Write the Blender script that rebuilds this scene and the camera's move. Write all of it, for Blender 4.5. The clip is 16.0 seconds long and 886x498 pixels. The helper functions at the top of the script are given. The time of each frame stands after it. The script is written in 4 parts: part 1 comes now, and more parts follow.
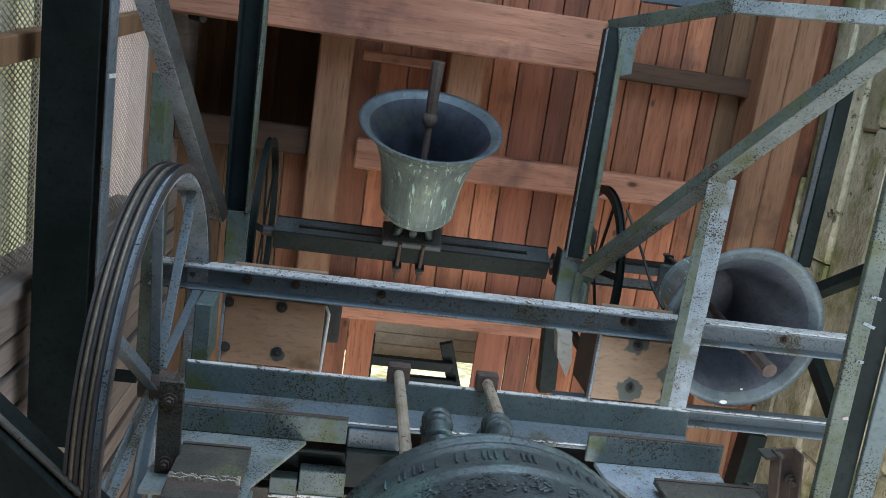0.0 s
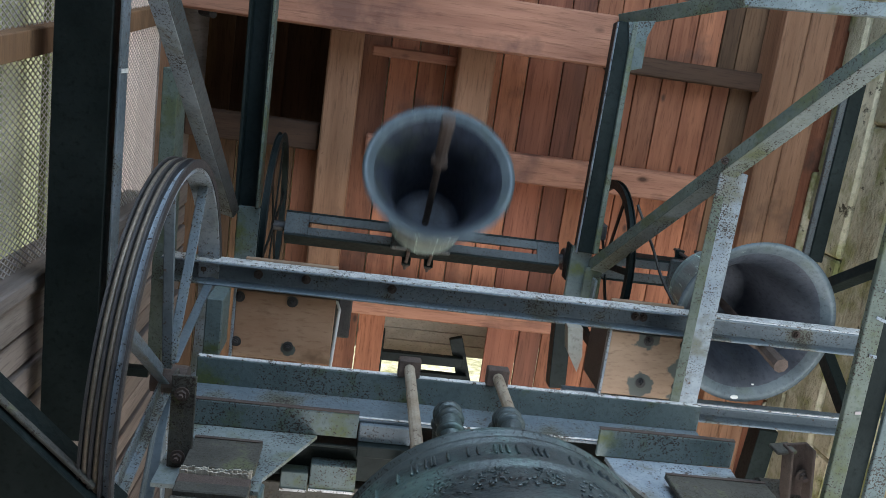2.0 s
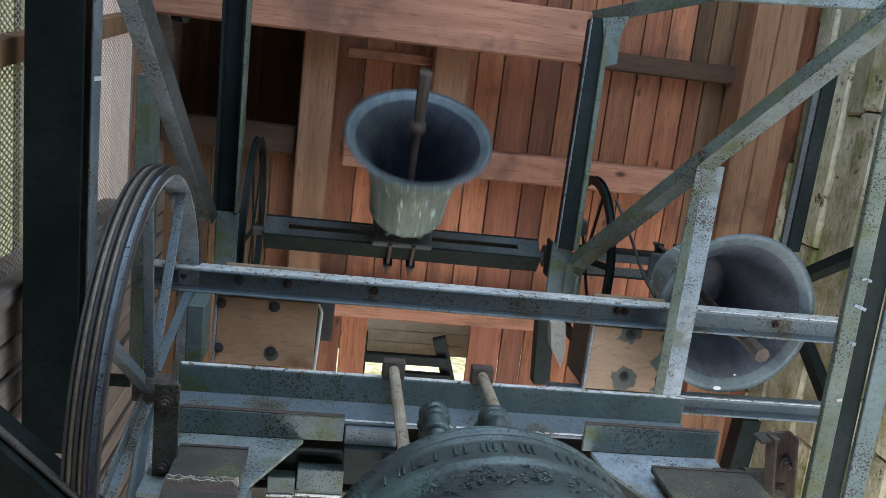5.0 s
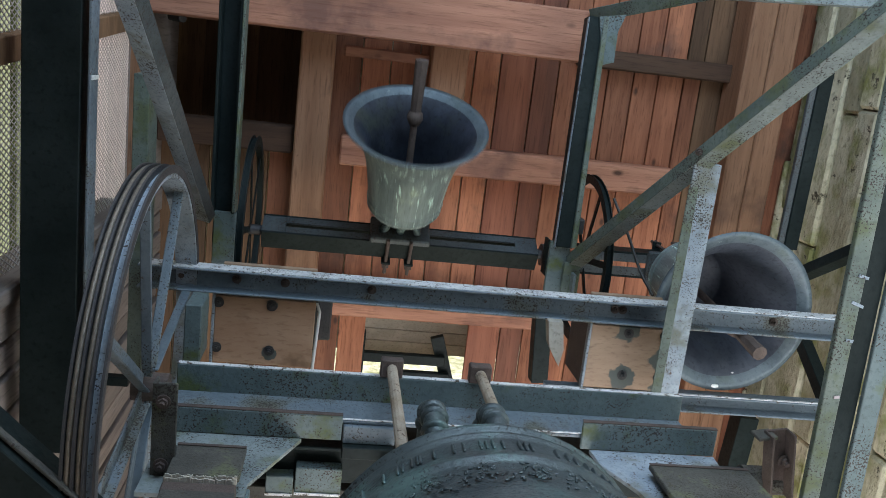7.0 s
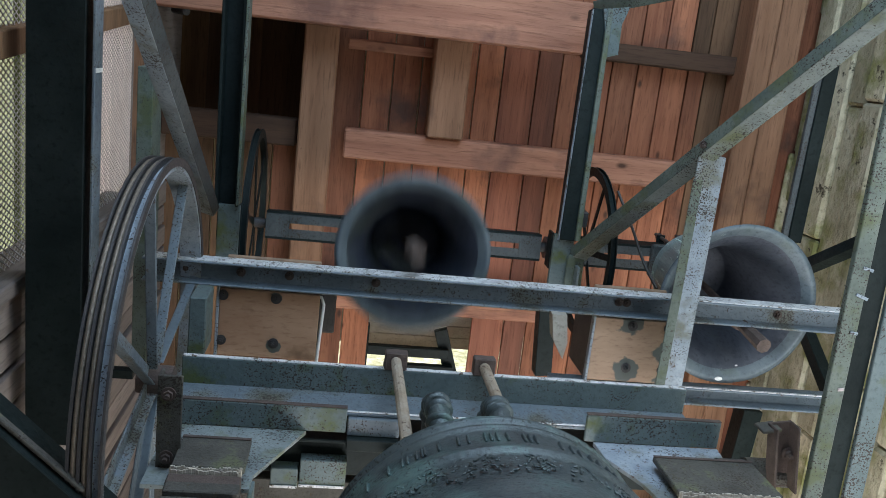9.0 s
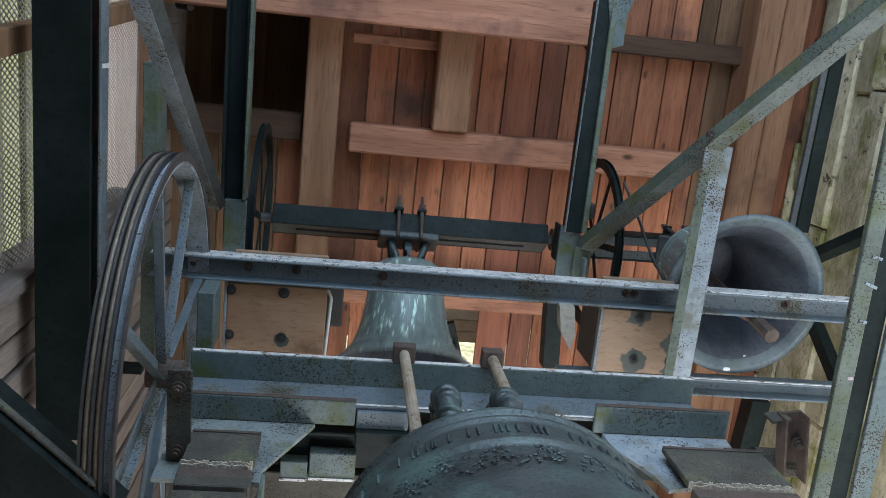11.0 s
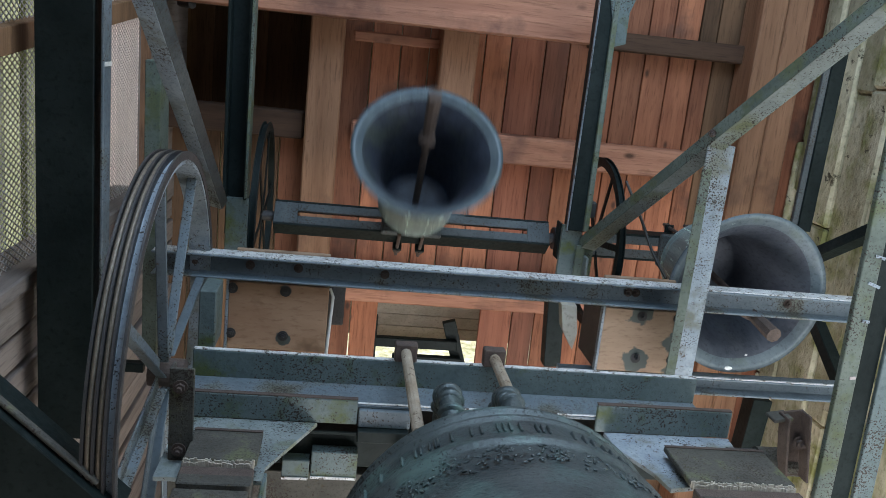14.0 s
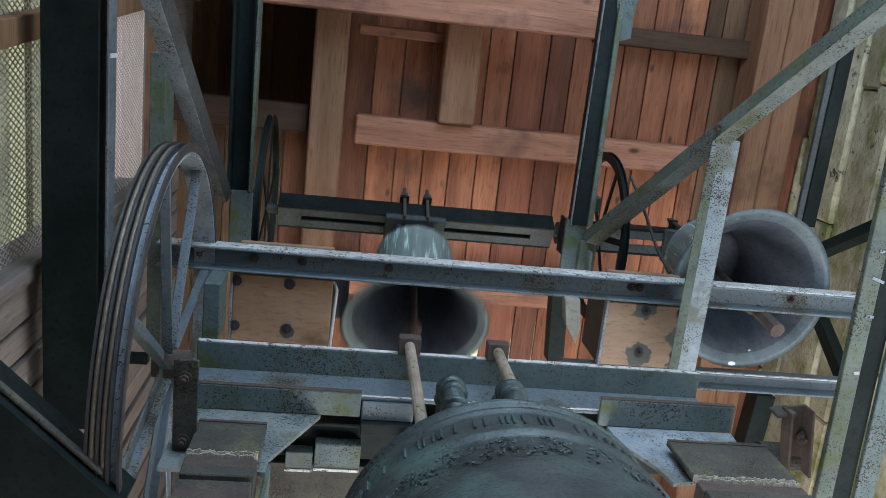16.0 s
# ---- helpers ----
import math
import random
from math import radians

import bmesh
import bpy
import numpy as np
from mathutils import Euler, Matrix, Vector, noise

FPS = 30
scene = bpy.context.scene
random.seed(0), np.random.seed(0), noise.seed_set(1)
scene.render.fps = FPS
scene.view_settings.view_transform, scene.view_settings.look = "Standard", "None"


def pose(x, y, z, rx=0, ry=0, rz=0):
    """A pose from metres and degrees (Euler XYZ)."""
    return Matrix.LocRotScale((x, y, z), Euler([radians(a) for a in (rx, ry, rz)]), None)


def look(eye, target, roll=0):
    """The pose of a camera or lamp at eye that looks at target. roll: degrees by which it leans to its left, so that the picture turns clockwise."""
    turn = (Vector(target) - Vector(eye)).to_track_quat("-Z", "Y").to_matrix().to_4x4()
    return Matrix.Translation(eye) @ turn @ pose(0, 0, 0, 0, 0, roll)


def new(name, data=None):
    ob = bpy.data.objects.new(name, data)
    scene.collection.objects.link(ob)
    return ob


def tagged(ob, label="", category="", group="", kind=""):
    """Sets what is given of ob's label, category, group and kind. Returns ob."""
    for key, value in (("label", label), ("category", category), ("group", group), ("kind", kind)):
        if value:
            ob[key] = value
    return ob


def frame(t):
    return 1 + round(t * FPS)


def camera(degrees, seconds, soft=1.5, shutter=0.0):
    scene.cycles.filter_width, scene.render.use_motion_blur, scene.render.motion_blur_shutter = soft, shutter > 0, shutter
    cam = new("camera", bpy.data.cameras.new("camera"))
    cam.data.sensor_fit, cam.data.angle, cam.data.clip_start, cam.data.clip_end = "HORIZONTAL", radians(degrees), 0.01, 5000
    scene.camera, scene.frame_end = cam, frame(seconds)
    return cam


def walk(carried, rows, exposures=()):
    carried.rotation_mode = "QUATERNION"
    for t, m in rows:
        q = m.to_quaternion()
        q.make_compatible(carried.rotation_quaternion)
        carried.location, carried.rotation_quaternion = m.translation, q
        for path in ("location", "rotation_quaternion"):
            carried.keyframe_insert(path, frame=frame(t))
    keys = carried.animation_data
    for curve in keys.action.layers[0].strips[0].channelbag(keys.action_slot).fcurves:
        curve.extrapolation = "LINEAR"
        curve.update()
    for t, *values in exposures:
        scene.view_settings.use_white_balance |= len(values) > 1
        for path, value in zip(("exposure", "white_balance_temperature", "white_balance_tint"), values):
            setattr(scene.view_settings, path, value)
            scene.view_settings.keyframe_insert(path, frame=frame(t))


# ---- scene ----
cam = camera(55.2, 16.0, soft=0.7, shutter=0.6)
PATH = [
    (0, (0.0059, -0.0043, 1.4976), (0.3418, 0.6298, 4.4105), -20.435),
    (0.5, (-0.0012, -0.0023, 1.5), (0.3264, 0.6321, 4.4139), -19.837),
    (1, (0.0007, -0.0035, 1.4985), (0.3151, 0.6316, 4.4136), -18.973),
    (1.5, (-0.0001, 0.0001, 1.5002), (0.3137, 0.6368, 4.415), -19.020),
    (2, (-0.0005, 0.0012, 1.4972), (0.3078, 0.6527, 4.4093), -17.951),
    (2.5, (0.0006, -0.0013, 1.4969), (0.3139, 0.6564, 4.4071), -18.201),
    (3, (-0.0002, -0.0, 1.4992), (0.3273, 0.6541, 4.4087), -19.597),
    (3.5, (0.0009, -0.0018, 1.4982), (0.3406, 0.6512, 4.4065), -20.724),
    (4, (-0.0029, -0.0013, 1.4988), (0.3529, 0.6426, 4.4072), -22.559),
    (6.5, (-0.0014, 0.0035, 1.496), (0.3828, 0.6474, 4.4008), -25.013),
    (7, (-0.0031, 0.0043, 1.4969), (0.3826, 0.6481, 4.4015), -25.120),
    (7.5, (-0.0019, 0.0047, 1.4946), (0.3808, 0.6578, 4.3976), -24.628),
    (8, (-0.006, 0.0043, 1.4967), (0.3792, 0.6663, 4.3973), -24.326),
    (8.5, (-0.0088, 0.0031, 1.4968), (0.3753, 0.6688, 4.3966), -24.109),
    (9, (-0.0061, 0.006, 1.4955), (0.3708, 0.674, 4.3959), -23.706),
    (11.5, (-0.0134, 0.0132, 1.4952), (0.347, 0.7111, 4.3906), -22.245),
    (12, (-0.0086, 0.0151, 1.4943), (0.3513, 0.7191, 4.3882), -22.052),
    (12.5, (-0.0108, 0.015, 1.4942), (0.3567, 0.7188, 4.3872), -22.531),
    (13, (-0.0107, 0.0118, 1.4944), (0.3645, 0.7196, 4.3855), -22.835),
    (13.5, (-0.0157, 0.012, 1.4977), (0.3568, 0.7138, 4.3906), -22.812),
    (14, (-0.0181, 0.0103, 1.4981), (0.3425, 0.707, 4.3937), -22.140),
    (14.5, (-0.0148, 0.0123, 1.4955), (0.3336, 0.7117, 4.3919), -21.193),
    (15, (-0.0179, 0.0166, 1.4952), (0.3326, 0.7284, 4.3884), -20.845),
    (15.5, (-0.0179, 0.0165, 1.4936), (0.3334, 0.7311, 4.386), -20.791),
    (16, (-0.0186, 0.0162, 1.4944), (0.3303, 0.7297, 4.3874), -20.609),
]
walk(cam, [(t, look(eye, target, roll)) for t, eye, target, roll in PATH])

# ---- light ----
world = bpy.data.worlds.new("sky")
scene.world = world
world.use_nodes = True
wn = world.node_tree.nodes
sky = wn.new("ShaderNodeTexSky")
sky.sky_type, sky.sun_disc = "NISHITA", False
sky.sun_elevation, sky.sun_rotation = radians(40), radians(148)
wn["Background"].inputs[1].default_value = 0.15
haze = wn.new("ShaderNodeHueSaturation")
haze.inputs["Saturation"].default_value, haze.inputs["Value"].default_value = 0.4, 1.3
world.node_tree.links.new(sky.outputs[0], haze.inputs["Color"])
world.node_tree.links.new(haze.outputs[0], wn["Background"].inputs[0])
scene.view_settings.exposure = 0.0


def lamp(name, kind, m, energy, color, size=1.0, size_y=1.0):
    data = bpy.data.lights.new(name, kind)
    data.energy, data.color = energy, color
    if kind == "AREA":
        data.shape, data.size, data.size_y = "RECTANGLE", size, size_y
    ob = new(name, data)
    ob.matrix_world = m
    return ob


sun = lamp("sun", "SUN", look((5, -8, 8), (0, 0, 0)), 3.0, (1.0, 0.93, 0.84))
sun.data.angle = radians(0.5)
# daylight in the openings of the belfry
lamp("sky_in_front_window", "AREA", look((1.0, 2.74, 2.65), (0.7, 0.1, 5.3)), 66, (0.96, 0.95, 0.98), 1.8, 1.9)
lamp("sky_in_back_window", "AREA", look((0.7, -1.85, 3.2), (0.7, 1.0, 4.0)), 82, (0.55, 0.75, 1.0), 2.3, 2.6)
lamp("sky_in_right_window", "AREA", look((2.33, 0.6, 3.2), (1.5, 0.9, 5.0)), 26, (0.84, 0.92, 1.0), 2.2, 1.7)


# ---- materials ----
def material(name, c1, c2, rough=0.6, metal=0.0, scale=(6, 6, 6), fine=60.0, c3=None, spots=0.62, spot_scale=14.0,
             bump=0.25, vary=0.0, island=False, c4=None, c4_at=0.6, c4_scale=2.5, detail=6.0, streak=False, speck=None, gloss=0.5, relief=0.004, knots=None, deep=0.72):
    m = bpy.data.materials.new(name)
    m.use_nodes = True
    nt = m.node_tree
    n, link = nt.nodes, nt.links.new
    bsdf = n["Principled BSDF"]
    co = n.new("ShaderNodeTexCoord")
    mp = n.new("ShaderNodeMapping")
    mp.inputs["Scale"].default_value = scale
    link(co.outputs["Object"], mp.inputs["Vector"])
    rnd = None
    if vary or island:
        rnd = n.new("ShaderNodeNewGeometry").outputs["Random Per Island"] if island else n.new("ShaderNodeObjectInfo").outputs["Random"]
        sh = n.new("ShaderNodeVectorMath")
        sh.operation = "SCALE"
        sh.inputs[0].default_value = (37.0, 19.0, 53.0)
        link(rnd, sh.inputs["Scale"])
        link(sh.outputs[0], mp.inputs["Location"])

    def noise_tex(vec, s, d=detail, r=0.6):
        t = n.new("ShaderNodeTexNoise")
        t.inputs["Scale"].default_value, t.inputs["Detail"].default_value, t.inputs["Roughness"].default_value = s, d, r
        link(vec, t.inputs["Vector"])
        return t.outputs["Fac"]

    def ramp(fac, a, b):
        r = n.new("ShaderNodeMapRange")
        r.inputs["From Min"].default_value, r.inputs["From Max"].default_value = a, b
        link(fac, r.inputs["Value"])
        return r.outputs[0]

    def mix(fac, a, b):
        x = n.new("ShaderNodeMix")
        x.data_type = "RGBA"
        link(fac, x.inputs[0])
        for k, v in ((6, a), (7, b)):
            if isinstance(v, tuple):
                x.inputs[k].default_value = (*v, 1)
            else:
                link(v, x.inputs[k])
        return x.outputs[2]

    broad = noise_tex(mp.outputs[0], 1.0)
    grain = noise_tex(mp.outputs[0], fine / 8)
    col = mix(ramp(broad, 0.32, 0.68), c1, c2)
    if c4:
        col = mix(ramp(noise_tex(co.outputs["Object"], c4_scale, 5), c4_at, c4_at + 0.14), col, c4)
    dark = tuple(v * deep for v in c1)
    g = ramp(grain, 0.52, 0.78)
    col = mix(g, col, dark)
    if c3:
        sp = ramp(noise_tex(mp.outputs[0] if streak else co.outputs["Object"], spot_scale, 8, 0.7), spots, spots + 0.05)
        col = mix(sp, col, c3)
    if speck:
        thick = noise_tex(co.outputs["Object"], 5.0, 3)
        fleck = n.new("ShaderNodeMath")
        fleck.operation = "MULTIPLY_ADD"
        fleck.inputs[1].default_value, fleck.inputs[2].default_value = 0.6, -0.3
        link(thick, fleck.inputs[0])
        both = n.new("ShaderNodeMath")
        link(noise_tex(co.outputs["Object"], 170.0, 3, 0.55), both.inputs[0])
        link(fleck.outputs[0], both.inputs[1])
        col = mix(ramp(both.outputs[0], 0.61, 0.645), col, speck)
    if knots:
        km = n.new("ShaderNodeMapping")
        km.inputs["Scale"].default_value = knots
        link(co.outputs["Object"], km.inputs["Vector"])
        if rnd is not None:
            link(sh.outputs[0], km.inputs["Location"])
        vo = n.new("ShaderNodeTexVoronoi")
        vo.inputs["Scale"].default_value = 1.0
        link(km.outputs[0], vo.inputs["Vector"])
        eye_of = n.new("ShaderNodeMapRange")
        eye_of.inputs["From Min"].default_value, eye_of.inputs["From Max"].default_value = 0.13, 0.05
        link(vo.outputs["Distance"], eye_of.inputs["Value"])
        few = n.new("ShaderNodeMath")
        few.operation = "MULTIPLY"
        sep = n.new("ShaderNodeSeparateColor")
        link(vo.outputs["Color"], sep.inputs[0])
        link(eye_of.outputs[0], few.inputs[0])
        link(ramp(sep.outputs[0], 0.45, 0.5), few.inputs[1])
        col = mix(few.outputs[0], col, (0.09, 0.036, 0.02))
    if vary and rnd is not None:
        hs = n.new("ShaderNodeHueSaturation")
        link(col, hs.inputs["Color"])
        mr = n.new("ShaderNodeMapRange")
        mr.inputs["To Min"].default_value, mr.inputs["To Max"].default_value = 1 - vary, 1 + vary
        link(rnd, mr.inputs["Value"])
        link(mr.outputs[0], hs.inputs["Value"])
        col = hs.outputs[0]
    link(col, bsdf.inputs["Base Color"])
    bsdf.inputs["Metallic"].default_value = metal
    bsdf.inputs["Specular IOR Level"].default_value = gloss
    rr = n.new("ShaderNodeMapRange")
    rr.inputs["To Min"].default_value, rr.inputs["To Max"].default_value = max(0.05, rough - 0.15), min(1, rough + 0.15)
    link(grain, rr.inputs["Value"])
    link(rr.outputs[0], bsdf.inputs["Roughness"])
    b = n.new("ShaderNodeBump")
    b.inputs["Strength"].default_value, b.inputs["Distance"].default_value = bump, relief
    link(grain, b.inputs["Height"])
    link(b.outputs[0], bsdf.inputs["Normal"])
    return m


RUSTY = (0.035, 0.025, 0.02)
STEEL_GREEN = material("pale_green_painted_steel", (0.165, 0.2, 0.205), (0.28, 0.32, 0.325), 0.5, 0.0, (7, 7, 7), 90, (0.08, 0.06, 0.045), 0.63, 34, 0.45, c4=(0.14, 0.16, 0.09), c4_at=0.54, c4_scale=6, speck=(0.035, 0.025, 0.02))
DUSTY = material("dusty_brown_steel", (0.05, 0.048, 0.042), (0.1, 0.097, 0.083), 0.8, 0.0, (9, 9, 9), 90, (0.06, 0.05, 0.03), 0.6, 40, 0.7, c4=(0.12, 0.13, 0.06), c4_at=0.55, c4_scale=9, speck=(0.035, 0.025, 0.02))
# Brown batten wood; also the shaded copy of timber for the left cross beam.
DARK_SHADE_TIMBER = material("dark_brown_timber_with_shade", (0.05, 0.024, 0.013), (0.09, 0.045, 0.025), 0.75, 0.0, (1.0, 13, 13), 60, None, bump=0.35)
STEEL = material("painted_steel", (0.1, 0.132, 0.16), (0.18, 0.22, 0.255), 0.5, 0.0, (5, 5, 5), 90, (0.07, 0.05, 0.04), 0.62, 30, 0.45, c4=(0.12, 0.125, 0.1), c4_at=0.53, c4_scale=5, speck=RUSTY)
STEEL_MOSS = material("mossy_painted_steel", (0.085, 0.12, 0.125), (0.14, 0.18, 0.185), 0.65, 0.0, (6, 6, 6), 90, (0.05, 0.035, 0.02), 0.65, 40, 0.5, c4=(0.085, 0.11, 0.04), c4_at=0.53, c4_scale=7, speck=RUSTY)
STEEL_OLIVE = material("olive_mossy_steel", (0.085, 0.11, 0.095), (0.16, 0.19, 0.16), 0.65, 0.0, (6, 6, 6), 90, (0.05, 0.04, 0.025), 0.62, 34, 0.5, c4=(0.1, 0.12, 0.062), c4_at=0.5, c4_scale=9, speck=RUSTY)
# Dark green paint, taken near black to hold the shade of recessed faces.
STEEL_DARK_SHADE = material("dark_green_painted_steel_with_shade", (0.007, 0.012, 0.012), (0.019, 0.027, 0.027), 0.5, 0.0, (5, 5, 5), 90, (0.05, 0.035, 0.025), 0.68, 20, 0.3, gloss=0.14)
STEEL_YOKE = material("grey_painted_yoke_steel", (0.045, 0.056, 0.062), (0.09, 0.105, 0.11), 0.5, 0.0, (7, 7, 7), 90, (0.04, 0.03, 0.02), 0.63, 34, 0.45, speck=RUSTY)
# Pale chipped steel; on some faces its paleness is painted light.
STEEL_PALE_LIT = material("chipped_pale_steel_and_light", (0.22, 0.27, 0.325), (0.37, 0.42, 0.475), 0.55, 0.0, (8, 8, 8), 90, (0.1, 0.075, 0.06), 0.6, 40, 0.5, c4=(0.17, 0.18, 0.15), c4_at=0.52, c4_scale=6, speck=RUSTY)
# Chipped edge paint, made extra pale to carry light on the beam edges.
CHIPPED_LIT = material("bare_chipped_edge_with_light", (0.5, 0.51, 0.53), (0.8, 0.8, 0.81), 0.5, 0.0, (22, 22, 22), 120, (0.11, 0.08, 0.06), 0.55, 38, 0.5, speck=RUSTY)
PALE_ROD = material("pale_rusty_rod", (0.26, 0.2, 0.14), (0.42, 0.36, 0.29), 0.7, 0.0, (20, 20, 14), 120, (0.09, 0.05, 0.03), 0.58, 50, 0.5)
SHUTTER = material("mauve_grey_shutter_boards", (0.5, 0.42, 0.43), (0.68, 0.59, 0.59), 0.85, 0.0, (12, 1.1, 12), 60, (0.2, 0.15, 0.13), 0.7, 12, 0.4, vary=0.25)


def stained_ply(name, c1, c2, spots, r):
    """Plywood with ragged grey-green stains spreading round the bolts."""
    m = material(name, c1, c2, 0.55, 0.0, (3, 9, 3), 60, None, bump=0.2, c4=(0.2, 0.115, 0.07), c4_at=0.55, c4_scale=5)
    nt = m.node_tree
    n, link = nt.nodes, nt.links.new
    bsdf = n["Principled BSDF"]
    base = bsdf.inputs["Base Color"].links[0].from_socket
    co = n.new("ShaderNodeTexCoord").outputs["Object"]
    near = None
    for p, k in spots:
        d = n.new("ShaderNodeVectorMath")
        d.operation = "DISTANCE"
        link(co, d.inputs[0])
        d.inputs[1].default_value = (*p, 4.446)
        q = n.new("ShaderNodeMath")
        q.operation = "DIVIDE"
        link(d.outputs["Value"], q.inputs[0])
        q.inputs[1].default_value = k
        if near is None:
            near = q.outputs[0]
        else:
            w = n.new("ShaderNodeMath")
            w.operation = "MINIMUM"
            link(near, w.inputs[0])
            link(q.outputs[0], w.inputs[1])
            near = w.outputs[0]
    t = n.new("ShaderNodeTexNoise")
    t.inputs["Scale"].default_value, t.inputs["Detail"].default_value = 22, 6
    link(co, t.inputs["Vector"])
    rag = n.new("ShaderNodeMath")
    rag.operation = "MULTIPLY_ADD"
    rag.inputs[1].default_value = 1.5
    link(t.outputs["Fac"], rag.inputs[0])
    link(near, rag.inputs[2])
    edge = n.new("ShaderNodeMapRange")
    edge.inputs["From Min"].default_value, edge.inputs["From Max"].default_value = r + 0.14, r
    link(rag.outputs[0], edge.inputs["Value"])
    x = n.new("ShaderNodeMix")
    x.data_type = "RGBA"
    link(edge.outputs[0], x.inputs[0])
    link(base, x.inputs[6])
    x.inputs[7].default_value = (0.085, 0.1, 0.095, 1)
    link(x.outputs[2], bsdf.inputs["Base Color"])
    return m


PLY_STAIN = stained_ply("plywood_stained_round_bolts", (0.33, 0.185, 0.115), (0.46, 0.3, 0.205), (((-0.2, 0.915), 0.028), ((-0.2, 1.095), 0.034), ((-0.386, 0.915), 0.02), ((-0.386, 1.095), 0.012)), 1.45)
PLY_PEEL = stained_ply("plywood_with_peeling_paint", (0.28, 0.185, 0.125), (0.42, 0.29, 0.205), (((1.128, 0.91), 0.055), ((1.13, 1.1), 0.06), ((1.29, 1.02), 0.07), ((1.29, 1.14), 0.06)), 1.5)
RUST = material("rusty_iron", (0.065, 0.046, 0.04), (0.12, 0.088, 0.075), 0.8, 0.0, (20, 20, 20), 120, (0.05, 0.03, 0.02), 0.6, 60, 0.5)
IRON = material("dark_iron", (0.05, 0.05, 0.055), (0.09, 0.085, 0.085), 0.55, 0.4, (15, 15, 15), 100, None, bump=0.3)
BOARD = material("red_larch_boards", (0.235, 0.078, 0.038), (0.475, 0.187, 0.096), 0.7, 0.0, (14, 1.1, 14), 60, (0.1, 0.04, 0.02), 0.69, 20, 0.35, vary=0.45, island=True, c4=(0.13, 0.062, 0.042), c4_at=0.55, c4_scale=2.6, knots=(9, 4.5, 9), deep=0.5)
RED_BOARD = material("dark_red_boards", (0.15, 0.046, 0.024), (0.31, 0.108, 0.06), 0.65, 0.0, (14, 0.8, 14), 60, (0.36, 0.19, 0.13), 0.7, 9, 0.35, vary=0.3, island=True, knots=(9, 4.5, 9), deep=0.6)
# Brown boards, dark enough to hold the shade of the ceiling recess.
OLD_SHADE_BOARD = material("old_brown_boards_and_shade", (0.115, 0.06, 0.03), (0.21, 0.115, 0.06), 0.75, 0.0, (14, 1.1, 14), 60, (0.04, 0.02, 0.012), 0.69, 20, 0.35, vary=0.35, island=True, knots=(9, 4.5, 9), deep=0.5)
TIMBER_X = material("timber_grain_across", (0.335, 0.134, 0.082), (0.56, 0.27, 0.172), 0.7, 0.0, (1.0, 13, 13), 60, (0.12, 0.055, 0.03), 0.7, 11, 0.45, vary=0.15, c4=(0.22, 0.1, 0.07), c4_at=0.55, c4_scale=3, knots=(3.5, 7, 7), deep=0.55)
TIMBER_Y = material("timber_grain_along", (0.26, 0.127, 0.068), (0.42, 0.22, 0.128), 0.7, 0.0, (13, 1.0, 13), 60, (0.12, 0.06, 0.03), 0.7, 11, 0.45, vary=0.15, c4=(0.19, 0.1, 0.062), c4_at=0.55, c4_scale=3, knots=(7, 3.5, 7), deep=0.55)
GREY_WOOD = material("weathered_grey_wood", (0.34, 0.31, 0.26), (0.5, 0.46, 0.4), 0.85, 0.0, (9, 9, 0.9), 60, (0.12, 0.09, 0.06), 0.66, 12, 0.5, vary=0.2)
PLY = material("varnished_plywood", (0.26, 0.165, 0.105), (0.4, 0.27, 0.18), 0.5, 0.0, (3, 9, 3), 60, None, bump=0.15, c4=(0.15, 0.1, 0.075), c4_at=0.52, c4_scale=6)
BRONZE = material("patinated_bronze", (0.16, 0.205, 0.205), (0.3, 0.375, 0.36), 0.42, 0.15, (24, 24, 2.2), 60, (0.7, 0.92, 0.84), 0.57, 1.5, 0.35, c4=(0.42, 0.5, 0.36), c4_at=0.61, c4_scale=7, streak=True)
# Bell insides: the shade up in the bell is put into these dark colours.
BRONZE_GREY_SHADE_IN = material("grey_bronze_inside_with_shade", (0.048, 0.054, 0.072), (0.1, 0.113, 0.14), 0.5, 0.2, (9, 9, 5), 60, (0.3, 0.36, 0.34), 0.68, 9, 0.3, c4=(0.09, 0.1, 0.11), c4_at=0.57, c4_scale=6)
BRONZE_SHADE_IN = material("blue_grey_bronze_inside_with_shade", (0.016, 0.02, 0.031), (0.045, 0.055, 0.08), 0.5, 0.1, (9, 9, 5), 60, (0.3, 0.36, 0.34), 0.72, 7, 0.3, c4=(0.045, 0.055, 0.05), c4_at=0.54, c4_scale=6)
# Patina of the lip, kept lighter where light reaches the rim.
BRONZE_LIT_LIP = material("blue_green_bronze_lit_lip", (0.075, 0.1, 0.12), (0.15, 0.185, 0.205), 0.45, 0.2, (9, 9, 5), 60, (0.26, 0.32, 0.32), 0.66, 14, 0.4, c4=(0.1, 0.13, 0.13), c4_at=0.56, c4_scale=9)
BRONZE_DARK = material("dark_patinated_bronze", (0.04, 0.055, 0.06), (0.095, 0.12, 0.125), 0.4, 0.3, (9, 9, 12), 80, (0.25, 0.33, 0.33), 0.66, 40, 0.4, c4=(0.1, 0.16, 0.155), c4_at=0.52, c4_scale=8, speck=(0.015, 0.02, 0.02), relief=0.006)
STONE = material("mossy_plaster", (0.28, 0.25, 0.15), (0.66, 0.61, 0.45), 0.9, 0.0, (6, 3.4, 6), 60, (0.06, 0.05, 0.03), 0.6, 10, 0.9, c4=(0.23, 0.235, 0.085), c4_at=0.47, c4_scale=4.5, vary=0.25, relief=0.012)
